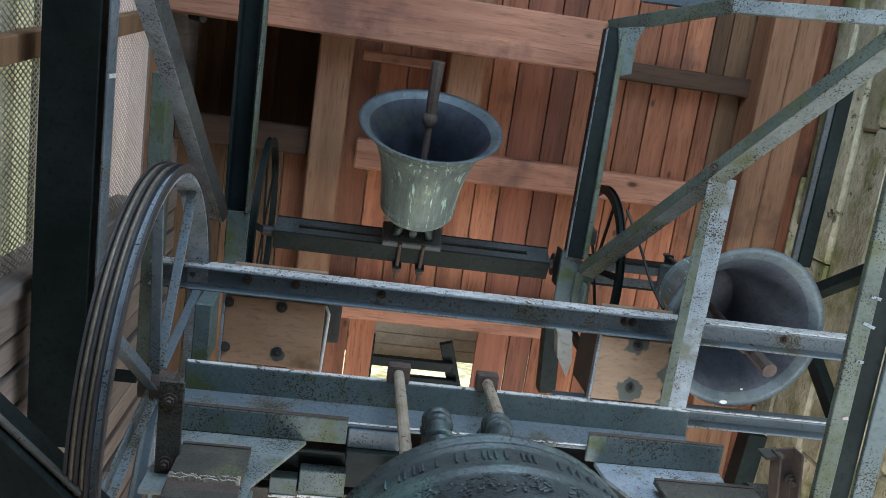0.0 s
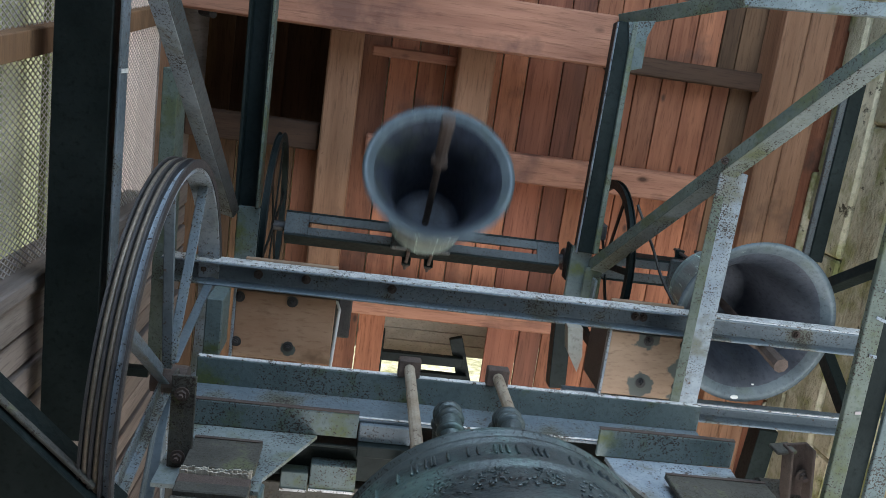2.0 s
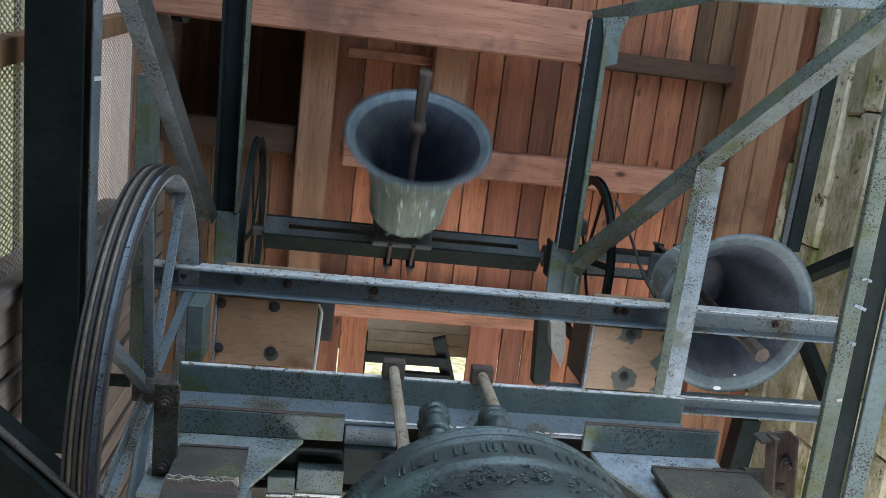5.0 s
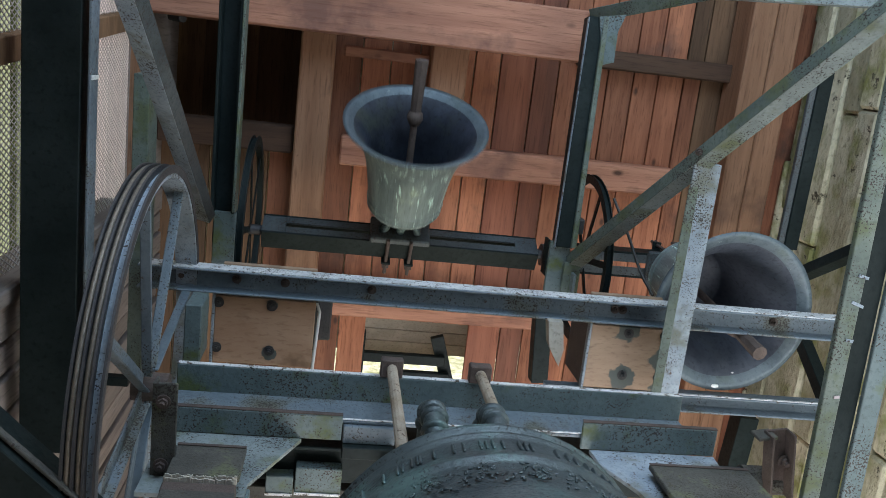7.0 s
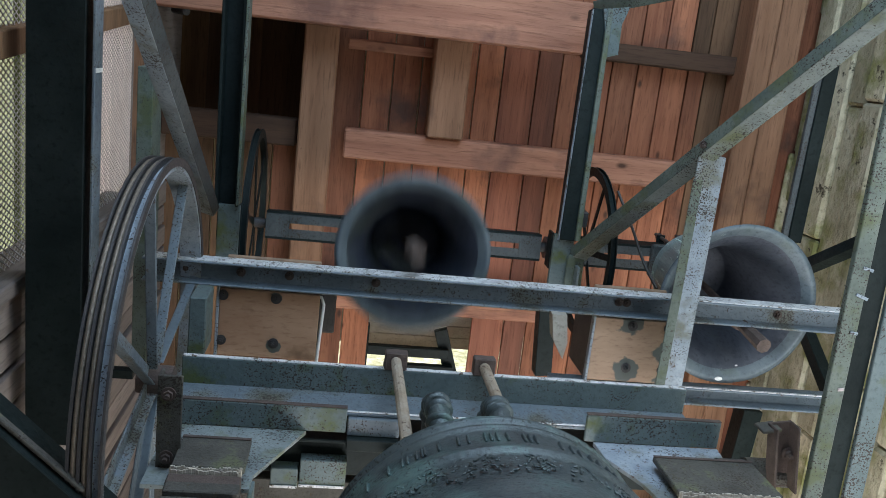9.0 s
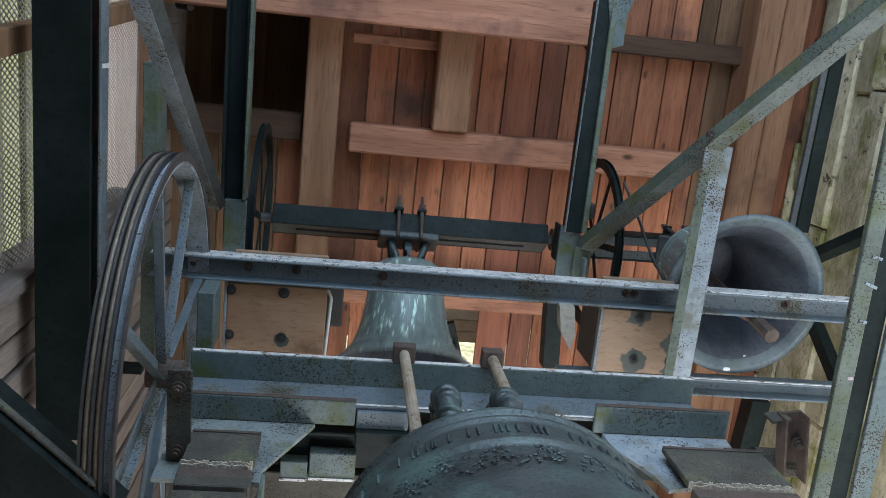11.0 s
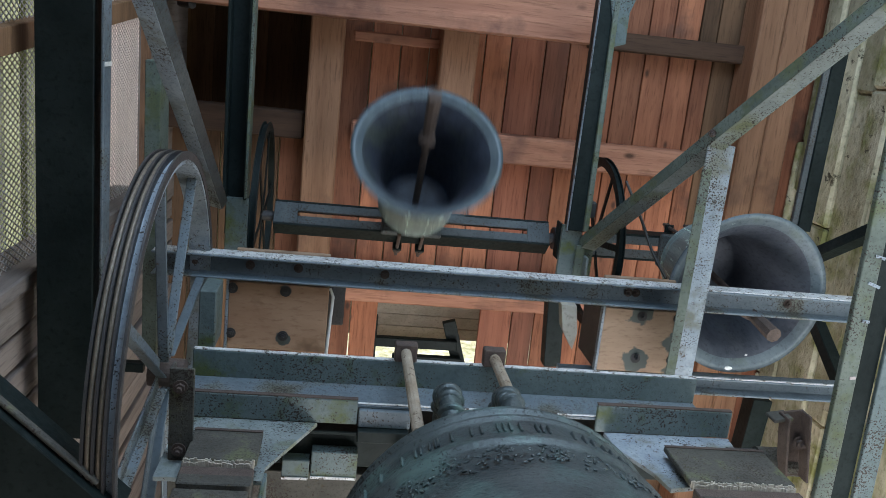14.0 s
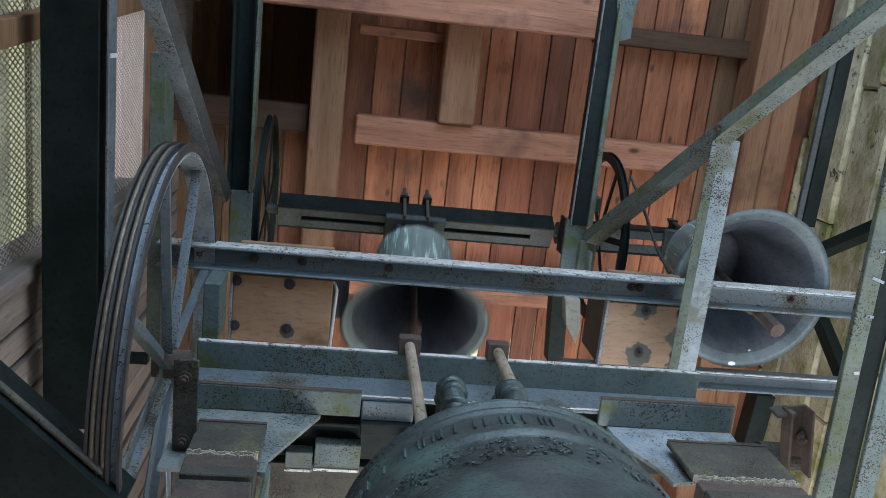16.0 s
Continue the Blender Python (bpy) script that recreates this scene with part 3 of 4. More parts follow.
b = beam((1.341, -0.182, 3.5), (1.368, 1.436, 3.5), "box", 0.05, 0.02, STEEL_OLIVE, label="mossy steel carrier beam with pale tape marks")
# Shadow on the web is painted by its near-black steel.
part("web", bar((1.405, -0.201, 3.54), (1.432, 1.471, 3.54), "box", 0.085, 0.016), STEEL_DARK_SHADE, b, "web of the carrier with its shade put into the colour")
part("flange", bar((1.478, -0.201, 3.525), (1.505, 1.471, 3.525), "box", 0.058, 0.016), STEEL_MOSS, b, "mossy outer flange of the carrier")
for y, w, tilt in ((0.425, 0.03, 12), (0.5, 0.036, 18), (0.6, 0.022, 5), (0.76, 0.016, -8)):
    tp = box((-w / 2, -0.004, -0.0015), (w / 2, 0.004, 0.0015), 0.0005)
    bmesh.ops.transform(tp, matrix=pose(1.368, y, 3.498, 0, 0, tilt), verts=tp.verts)
    part("tape", tp, SHUTTER if w < 0.02 else STEEL_PALE_LIT, b, "scrap of pale tape")
beam((1.937, 1.421, 4.9), (1.912, 1.788, 4.9), "box", 0.09, 0.1, STEEL_DARK_SHADE, label=DARK_LABEL)
g = beam((-0.911, 0.845, 3.2), (-0.552, 1.183, 3.2), "box", 0.3, 0.12, STEEL_DARK_SHADE, label="broad dark green steel bracket close to the wheel")
part("edge_strip", bar((-0.828, 0.709, 3.22), (-0.501, 1.008, 3.22), "box", 0.01, 0.02), DUSTY, g, "dusty worn edge")
# sloping legs
def sloping_leg(a, b, w, h, mats, facing, label, lean=0.7):
    """An angle section whose outer corner runs from a to b and looks away from facing, so that both flanges show."""
    a, b, facing = Vector(a), Vector(b), Vector(facing).normalized()
    ax = (b - a).normalized()
    p = facing.cross(ax).normalized()
    back = ax.cross(p)
    back = back if back.dot(facing) > 0 else -back
    first = p * math.cos(lean) + back * math.sin(lean)
    second = -p * math.cos(lean) + back * math.sin(lean)
    ob = beam(a + first * w / 2, b + first * w / 2, "box", w, 0.009, mats[0], up=ax.cross(first) if ax.cross(first).dot(back) > 0 else -ax.cross(first), label=label)
    part("flange", bar(a + second * h / 2, b + second * h / 2, "box", h, 0.0085, up=ax.cross(second) if ax.cross(second).dot(back) > 0 else -ax.cross(second)), mats[1], ob, "second flange of the angle")
    return ob


leg_label = "sloping grey-green steel angle leg with chipped paint"
b = sloping_leg((1.0, 0.8, 4.965), (1.465, -0.43, 3.5), 0.062, 0.05, (STEEL_GREEN, STEEL_OLIVE), (0.41, 0.08, 0.91), leg_label)
bolt_on(b, (1.206, 0.205, 4.288), (0, 0.3, -1), 0.009)
part("heel_plate", box((0.985, 0.78, 4.95), (1.06, 0.93, 4.962), 0.003), STEEL_OLIVE, b, "mossy heel plate")
part("heel_rib", box((1.02, 0.82, 4.9), (1.032, 0.925, 4.95), 0.003), STEEL_GREEN, b)
# One angle in two steels: shade painted on one flange, light on the other.
b = sloping_leg((-0.5, 0.74, 4.91), (-0.518, -0.235, 3.35), 0.046, 0.06, (STEEL_YOKE, STEEL_PALE_LIT), (-0.19, 0.11, 0.97), leg_label)
b = beam((1.26, 0.245, 4.312), (1.252, 1.225, 4.312), "lr", 0.1, 0.06, STEEL_PALE_LIT, 0.008, label="pale steel angle strut with flaking paint")
part("worn_edge", bar((1.222, 0.33, 4.3095), (1.216, 1.222, 4.3095), "box", 0.036, 0.004, bevel=0.001), STEEL_OLIVE, b, "mossy edge of the angle")
beam((1.02, -0.261, 5.25), (1.325, -0.366, 4.7), "l", 0.06, 0.06, STEEL_OLIVE, 0.008, label="grey-green steel angle leg")
beam((1.098, -0.398, 5.1), (1.333, -0.368, 4.72), "box", 0.05, 0.03, STEEL, label="grey-green steel brace")
beam((1.31, -0.37, 4.74), (1.827, -0.377, 4.4), "l", 0.05, 0.06, STEEL_GREEN, 0.008, label="pale grey steel angle brace")
beam((2.033, 0.76, 4.9), (2.088, 0.513, 4.5), "box", 0.06, 0.05, STEEL_DARK_SHADE, label="dark steel brace")
beam((2.123, 1.023, 4.9), (2.094, 1.175, 4.6), "box", 0.06, 0.05, STEEL_DARK_SHADE, label="dark steel brace")
# cross beams
b = beam((-0.66, 0.835, 4.4), (2.02, 0.835, 4.4), "n", 0.085, 0.07, STEEL, 0.008, label="long grey-green steel channel beam with bolt heads")
# Worn pale strip that also paints the light on the beam's side face.
part("worn_edge", box((-0.655, 0.7885, 4.405), (2.015, 0.7935, 4.474), 0.001), CHIPPED_LIT, b, "pale worn beam edge with droppings and painted light")
for x in (-0.52, -0.33, -0.16, 0.15, 1.065, 1.095, 1.7):
    bolt_on(b, (x, 0.835, 4.462), (0, 0, -1), 0.011)
for x0, x1 in ((-0.38, -0.05), (0.97, 1.25)):
    tagged(part("packing_board", box((x0, 0.78, 4.472), (x1, 0.87, 4.49), 0.003), PLY), "thin reddish packing board on the beam", "board", "packing boards")
b = beam((0.85, 1.195, 4.46), (2.02, 1.195, 4.46), "n", 0.07, 0.07, STEEL, 0.008, label="grey-green steel channel beam")
# Same pale strip here: wear plus light in the colour.
part("worn_edge", box((0.855, 1.156, 4.462), (2.015, 1.1595, 4.475), 0.001), CHIPPED_LIT, b, "pale worn beam edge with painted light")


def drive_box(x0, x1, label, xs, panel):
    """A housing with a plywood bottom panel held by four bolts."""
    g = thing("drive_housing", label, "housing", "drive housings")
    part("case", box((x0 - 0.006, 0.888, 4.462), (x1 + 0.006, 1.152, 4.7), 0.006), IRON, g)
    part("panel", box((x0, 0.895, 4.446), (x1, 1.145, 4.461), 0.003), panel, g, "plywood panel with worn edges")
    part("edging", box((x0 - 0.01, 0.885, 4.44), (x0, 1.15, 4.47), 0.002), STEEL_PALE_LIT, g)
    for x in xs:
        for y in (0.92, 1.088):
            part("washer_plate", lathe([(0, 0), (0.019, 0), (0.019, 0.003), (0, 0.003)], 18, False), IRON, g).location = (x, y, 4.442)
            bolt_on(g, (x, y, 4.443), (0, 0, -1), 0.009, IRON)
    return g


drive_box(-0.398, -0.045, "housing with a plywood panel and four bolts under the frame", (-0.386, -0.2), PLY_STAIN)
drive_box(0.982, 1.32, "housing with a plywood panel and peeling paint under the frame", (1.128, 1.27), PLY_PEEL)
tagged(part("cable_duct", tube([(-0.085, 0.9, 4.47), (-0.04, 0.905, 4.455), (-0.03, 0.93, 4.45), (-0.04, 1.15, 4.45)], 0.006), WHITE), "white cable bent along the housing", "cable")
tagged(part("junction_box", box((-0.0405, 0.9, 4.6), (0.015, 1.09, 4.7), 0.006), IRON), "small grey metal box beside the housing", "box")
# node plates that carry the bearings of the upper bells
for x, lab in ((-0.45, "steel"), (0.965, "steel")):
    g = thing("bearing_bracket", "grey-green steel bracket carrying a bell bearing", "bracket", "bearing brackets")
    part("plate", box((x - 0.045, 0.7, 4.98), (x + 0.045, 0.93, 5.0), 0.003), STEEL_MOSS, g)
    # Near-black webs paint the dark recess of the bracket.
    part("web", box((x - 0.05, 0.7, 5.0), (x - 0.038, 0.86, 5.07), 0.003), STEEL_DARK_SHADE, g)
    part("web", box((x + 0.038, 0.7, 5.0), (x + 0.05, 0.86, 5.07), 0.003), STEEL_DARK_SHADE, g)
    part("bearing", rod((x - 0.04, 0.8, 5.15), (x + 0.04, 0.8, 5.15), 0.05, 20), IRON, g)

# ---- bells ----
OUT = [(0.0, 0.79), (0.13, 0.782), (0.215, 0.762), (0.255, 0.725), (0.27, 0.66), (0.28, 0.56), (0.298, 0.42), (0.325, 0.28), (0.37, 0.15), (0.43, 0.065), (0.487, 0.018), (0.5, 0.0)]
INN = [(0.47, 0.004), (0.41, 0.05), (0.35, 0.13), (0.3, 0.26), (0.272, 0.42), (0.254, 0.56), (0.244, 0.66), (0.225, 0.7), (0.15, 0.735), (0.0, 0.742)]


def bell_body(parent, d, top, outside, inside, beads=(0.7, 0.64, 0.2, 0.1), flare=1.0):
    """A cast bell whose lip lies at top - 0.79 d in its thing's space."""
    outer = [(min(r, 0.3) + max(0, r - 0.3) * flare, z) for r, z in curve(OUT, 6)]
    ringed = []
    for r, z in outer:
        bump = sum(0.006 * math.exp(-((z - b) / 0.006) ** 2) for b in beads)
        ringed.append((r + bump, z))
    dense = []
    for (r0, z0), (r1, z1) in zip(ringed, ringed[1:]):
        for s in range(3):
            dense.append((r0 + (r1 - r0) * s / 3, z0 + (z1 - z0) * s / 3))
    dense = [(r + sum(0.005 * math.exp(-((z - b) / 0.007) ** 2) for b in beads), z) for r, z in dense] + [(0.3 + 0.2 * flare, 0.0)]
    inner = [(min(r, 0.26) + max(0, r - 0.26) * flare, z) for r, z in curve(INN, 5)]
    prof = [(max(r, 0) * d, top + (z - 0.79) * d) for r, z in dense + inner]
    ob = part("bell_body", lathe(prof, 96), outside, parent)
    ob.data.materials.append(inside)
    ob.data.materials.append(BRONZE_LIT_LIP)
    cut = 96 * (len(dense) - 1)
    # Inside faces get the shade-darkened bronze, the lip ring the lighter, lit one.
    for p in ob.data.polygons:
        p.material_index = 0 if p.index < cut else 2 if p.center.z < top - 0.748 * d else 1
    return ob


def clapper(parent, length, ball, flight, up):
    """An iron clapper that hangs from its pin at the origin of its own space."""
    bm = rod((0, 0, 0.03), (0, 0, -length), ball * 0.42, 12)
    b2 = lathe([(0, -length + ball * 1.1), (ball * 0.6, -length + ball * 0.8), (ball, -length), (ball * 0.85, -length - ball * 0.7), (ball * 0.4, -length - ball)] + [(0, -length - ball)], 20)
    add(bm, b2)
    add(bm, rod((0, 0, -length), (0, 0, -length - flight), ball * 0.62, 8, ball * 0.8))
    ob = part("clapper", bm, RUST, parent, "rusty iron clapper with a long flight")
    ob.location = (0, 0, up)
    return ob


def spoked_wheel(parent, x, r, w, n, mat, depth=0.03, label=""):
    bm = ring_band(x - w / 2, x + w / 2, r - depth, r)
    add(bm, ring_band(x - w / 2 - 0.004, x - w / 2, r - depth, r + 0.012))
    add(bm, ring_band(x + w / 2, x + w / 2 + 0.004, r - depth, r + 0.012))
    ob = part("wheel_rim", bm, mat, parent, label)
    for k in range(n):
        a = k * math.tau / n + 0.35
        part("spoke", bar((x, 0.03 * math.cos(a), 0.03 * math.sin(a)), (x, (r - depth) * math.cos(a), (r - depth) * math.sin(a)), "box", 0.03, 0.006, up=(1, 0, 0)), mat, parent)
    return ob


def upper_bell(px, x0, x1, d, L, wheel_x, label, outside, wheel_r=0.39, inside=BRONZE_SHADE_IN):
    """A bell with its slotted yoke, straps and rope wheel; its origin is on the pivot."""
    g = thing("swinging_bell" if px < 1 else "hanging_bell", label, "bell")
    g.location = (px, 0.8, 5.15)
    top = -L + 0.79 * d
    a, e = x0 - px, x1 - px
    yw, y0, y1 = 0.06, -0.045, 0.045
    for lo, hi in (((a, -yw, y0), (e, -yw + 0.01, y1)), ((a, yw - 0.01, y0), (e, yw, y1)),
                   ((a, -yw + 0.01, y0), (a + 0.1, yw - 0.01, y0 + 0.01)), ((e - 0.1, -yw + 0.01, y0), (e, yw - 0.01, y0 + 0.01)),
                   ((-0.12, -yw + 0.01, y0), (0.12, yw - 0.01, y0 + 0.01)),
                   ((a + 0.1, -yw + 0.01, y0), (-0.12, -0.012, y0 + 0.01)), ((a + 0.1, 0.012, y0), (-0.12, yw - 0.01, y0 + 0.01)),
                   ((0.12, -yw + 0.01, y0), (e - 0.1, -0.012, y0 + 0.01)), ((0.12, 0.012, y0), (e - 0.1, yw - 0.01, y0 + 0.01))):
        part("yoke_flange" if hi[2] > 0 else "yoke_strip", box(lo, hi, 0.0015), STEEL_DARK_SHADE if hi[2] > 0 else STEEL_YOKE, g)
    for s in (a, e):
        part("gudgeon", rod((s - 0.06, 0, 0), (s + 0.06, 0, 0), 0.022, 16), IRON, g)
    bm = box((-0.13, -0.075, y0 - 0.03), (0.13, 0.075, y0 - 0.001), 0.006)
    part("crown_plate", bm, STEEL_YOKE, g)
    for x in (-0.075, 0.0, 0.075):
        bm = tube([(x * 0.6, -0.03, top - 0.01), (x * 0.9, -0.05, (top + y0) / 2 - 0.01), (x, -0.02, y0 - 0.03), (x, 0.02, y0 - 0.03), (x * 0.9, 0.05, (top + y0) / 2 - 0.01), (x * 0.6, 0.03, top - 0.01)], 0.017)
        part("canon", bm, BRONZE_DARK, g, "dark cast bronze crown loop")
    for x in (-0.05, 0.05):
        for y in (-0.082, 0.082):
            st = part("strap_bolt", rod((x, y, y0 - 0.03), (x, y, y1 + 0.07), 0.008, 10), RUST, g)
            bm = rod((x, y, y1 + 0.012), (x, y, y1 + 0.032), 0.017, 6)
            part("nut", bm, RUST, st)
        part("strap", box((x - 0.02, -0.095, y1), (x + 0.02, 0.095, y1 + 0.011), 0.002), STEEL_DARK_SHADE, g)
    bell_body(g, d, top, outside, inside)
    spoked_wheel(g, wheel_x - px, wheel_r, 0.018, 6, STEEL_DARK_SHADE, 0.026, "thin dark iron rope wheel")
    return g, top


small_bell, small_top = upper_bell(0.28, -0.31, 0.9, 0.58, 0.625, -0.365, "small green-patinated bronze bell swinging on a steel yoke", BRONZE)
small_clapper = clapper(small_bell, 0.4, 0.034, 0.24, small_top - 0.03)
right_bell, right_top = upper_bell(1.53, 1.09, 2.0, 0.645, 0.665, 1.115, "grey-green bronze bell hanging still on a steel yoke", BRONZE, 0.37, BRONZE_GREY_SHADE_IN)
right_bell.rotation_euler = (radians(1.6), radians(-1.0), 0)
rc = clapper(right_bell, 0.46, 0.036, 0.2, right_top - 0.04)
rc.rotation_euler = (0.14, -0.06, 0.0)


def great_bell():
    """The large bell under its cranked yoke; its origin is on the pivot line."""
    g = thing("great_bell", "large dark bronze bell with inscription band under steel yoke", "bell")
    g.location = (0.365, 1.13, 3.87)
    body = bell_body(g, 1.38, -0.56, BRONZE_DARK, BRONZE_SHADE_IN, (0.72, 0.697, 0.668, 0.59, 0.575, 0.2, 0.1), 0.6)
    body.location = (0.022, 0, -0.014)
    # inscription: rows of worn raised strokes that cannot be read
    rng = random.Random(9)
    bm = bmesh.new()
    k = 0.0
    while k < math.tau:
        w = rng.choice((0.02, 0.035, 0.035, 0.05))
        for s in range(rng.choice((1, 2, 2))):
            bb = box((-0.008, -0.5 * w + s * w * 0.6, 0), (0.011, -0.5 * w + s * w * 0.6 + 0.006, 0.036), 0.002)
            bmesh.ops.transform(bb, matrix=Matrix.Rotation(k, 4, "Z") @ Matrix.Translation((0.3735, 0, -0.806)), verts=bb.verts)
            add(bm, bb)
        k += (w + 0.012) / 0.37
    part("inscription", bm, BRONZE_DARK, body, "worn raised lettering too faint to read")["kind"] = "stuff"
    # a cast frieze of worn leaves under the lettering
    bm = bmesh.new()
    for i in range(1100):
        k, zf = rng.uniform(0, math.tau), rng.uniform(0, 1)
        z = -0.975 + 0.1 * zf + 0.012 * math.sin(k * 24)
        rad = 0.4035 - 0.018 * zf
        m = Matrix.Rotation(k, 4, "Z") @ Matrix.Translation((rad, 0, z)) @ Matrix.Rotation(rng.uniform(0, 3), 4, "X") @ Matrix.Diagonal((rng.uniform(0.0015, 0.0032), rng.uniform(0.002, 0.0045), rng.uniform(0.003, 0.007), 1))
        bmesh.ops.create_icosphere(bm, subdivisions=1, radius=1.0, matrix=m)
    part("frieze", bm, BRONZE_DARK, body, "worn cast band of leaf ornament")["kind"] = "stuff"
    # crown loops with knuckles
    for sx in (-0.078, 0.078):
        for sy in (-1, 1):
            path = [(sx * 0.8, sy * 0.12, -0.6), (sx, sy * 0.225, -0.47), (sx, sy * 0.25, -0.38), (sx, sy * 0.215, -0.31), (sx * 0.9, sy * 0.1, -0.29), (sx * 0.6, sy * 0.03, -0.4)]
            line = [Vector(p) for p in curve(path, 4)]
            bm = tube(line, 0.029, 16)
            for i in range(3, 17, 2):
                turn = (line[i + 1] - line[i - 1]).to_track_quat("Z", "Y").to_matrix().to_4x4()
                bmesh.ops.create_uvsphere(bm, u_segments=18, v_segments=8, radius=1.0, matrix=Matrix.Translation(line[i]) @ turn @ Matrix.Diagonal((0.037, 0.037, 0.017, 1)))
            for f in bm.faces:
                f.smooth = True
            part("canon", bm, BRONZE_DARK, g, "cast crown loop with ribbed knuckles")
    # yoke of stacked steel sections
    def plate(name, lo, hi, mat=STEEL, bevel=0.003, label=""):
        o = Vector(g.location)
        return part(name, box(Vector(lo) - o, Vector(hi) - o, bevel), mat, g, label)
    plate("yoke_flange", (-0.45, 1.01, 4.06), (1.206, 1.106, 4.074), STEEL_MOSS, label="mossy upper yoke flange")
    # Pale lines along the yoke edges hold light as well as wear.
    plate("worn_edge", (-0.448, 1.006, 4.061), (1.204, 1.0105, 4.08), CHIPPED_LIT)
    plate("yoke_web", (-0.45, 1.096, 3.905), (1.206, 1.108, 4.06), STEEL)
    plate("yoke_web", (-0.45, 1.19, 3.905), (1.206, 1.202, 4.115), STEEL_DARK_SHADE)
    plate("worn_edge", (-0.448, 1.0925, 3.906), (1.204, 1.0955, 3.915), CHIPPED_LIT)
    plate("yoke_flange", (-0.45, 1.078, 3.89), (0.072, 1.157, 3.9045), STEEL_MOSS)
    plate("yoke_flange", (0.82, 1.05, 3.89), (1.262, 1.139, 3.9045), STEEL_MOSS)
    plate("worn_edge", (0.82, 1.046, 3.891), (1.262, 1.0495, 3.91), RUST)
    plate("worn_edge", (-0.45, 1.0745, 3.891), (0.072, 1.0775, 3.91), RUST)
    o = Vector(g.location)
    # bearing blocks with a ragged seam of old mortar over their packing plates
    for x0, x1, z0, z1 in ((-0.375, -0.19, 3.53, 3.7), (0.985, 1.295, 3.53, 3.735)):
        plate("bearing_block", (x0, 1.1, z0), (x1, 1.118, z1), DUSTY)
        plate("worn_edge", (x0, 1.096, z1 - 0.012), (x1, 1.0995, z1), RUST)
        plate("bearing_seat", (x0 + 0.01, 1.1185, z0), (x1 - 0.01, 1.13, z1 - 0.02), DUSTY)
        seam = random.Random(3)
        bm = bmesh.new()
        x = x0
        while x < x1 - 0.012:
            w = seam.uniform(0.003, 0.009)
            for row in range(2):
                dz = z0 - 0.01 - 0.015 * row + seam.uniform(-0.003, 0.003)
                box(Vector((x, 1.094 + seam.uniform(0, 0.006), dz)) - o, Vector((x + w, 1.118, dz + seam.uniform(0.002, 0.005))) - o, 0.001, bm)
            x += w * 0.9
        part("mortar_seam", bm, GREY_WOOD, g, "ragged pale mortar seam")["kind"] = "stuff"
        for i in range(5):
            plate("packing_plate", (x0 + 0.004 * (i % 2), 1.1 + 0.006 * (i % 3), 3.255 + i * 0.05), (x1 - 0.003 * (i % 3), 1.2, 3.302 + i * 0.05), RUST if i % 3 == 1 else DUSTY)
    # side cheeks with a slanting edge
    for y0, corners in ((1.157, ((-0.45, 3.53), (-0.175, 3.53), (-0.174, 3.6), (-0.047, 3.8895), (-0.45, 3.8895))),
                        (1.139, ((1.255, 3.62), (0.945, 3.55), (0.925, 3.64), (0.858, 3.79), (0.85, 3.8895), (1.262, 3.8895), (1.249, 3.767)))):
        bm = bmesh.new()
        f = [bm.verts.new(Vector((x, y0, z)) - o) for x, z in corners]
        bm.faces.new(f)
        r = bmesh.ops.extrude_face_region(bm, geom=bm.faces[:])
        bmesh.ops.translate(bm, verts=[v for v in r["geom"] if isinstance(v, bmesh.types.BMVert)], vec=(0, 0.012, 0))
        bmesh.ops.recalc_face_normals(bm, faces=bm.faces[:])
        # Paler copies of the same paint put the window light into the cheeks.
        part("cheek_plate", bm, STEEL_GREEN if y0 > 1.15 else STEEL_PALE_LIT, g)
    plate("cheek_edge", (-0.178, 1.17, 3.4), (-0.166, 1.4, 3.6), STEEL_MOSS)
    # Added dark block that fills the shaded void behind the yoke.
    plate("rear_channel", (-0.45, 1.21, 3.95), (1.25, 1.33, 4.1), STEEL_DARK_SHADE)
    for x0, x1, y0, y1 in ((-0.145, -0.062, 1.29, 1.352), (-0.057, 0.085, 1.258, 1.346)):
        plate("rear_plate", (x0, y0, 3.9), (x1, y1, 3.9495), STEEL_MOSS, label="pale mossy plate behind the yoke")
        plate("worn_edge", (x0, y1 - 0.006, 3.896), (x1, y1 + 0.003, 3.8995), CHIPPED_LIT)
    plate("stiffener", (0.076, 1.1085, 3.89), (0.235, 1.165, 3.95), STEEL)
    plate("stiffener", (0.076, 1.166, 3.865), (0.233, 1.205, 3.95), STEEL_DARK_SHADE)
    for x in (0.217, 0.505):
        for y in (0.976, 1.224):
            r = part("hanger_rod", rod(Vector((x, y, 3.48)) - o, Vector((x, y, 4.1)) - o, 0.0175, 12), PALE_ROD, g, "rusty hanger rod with flaking pale paint")
            part("nut_plate", box(Vector((x - 0.036, y - 0.03, 4.045)) - o, Vector((x + 0.036, y + 0.03, 4.085)) - o, 0.004), RUST, r)
    ax = part("gudgeon", rod(Vector((1.22, 1.16, 3.79)) - o, Vector((1.45, 1.16, 3.79)) - o, 0.036, 20), IRON, g)
    part("collar", rod(Vector((1.31, 1.16, 3.79)) - o, Vector((1.45, 1.16, 3.79)) - o, 0.044, 20), DUSTY, ax)
    plate("rear_board", (-0.45, 1.36, 3.96), (0.34, 1.62, 4.1), DUSTY, label="weathered board behind the yoke")
    return g


big = great_bell()


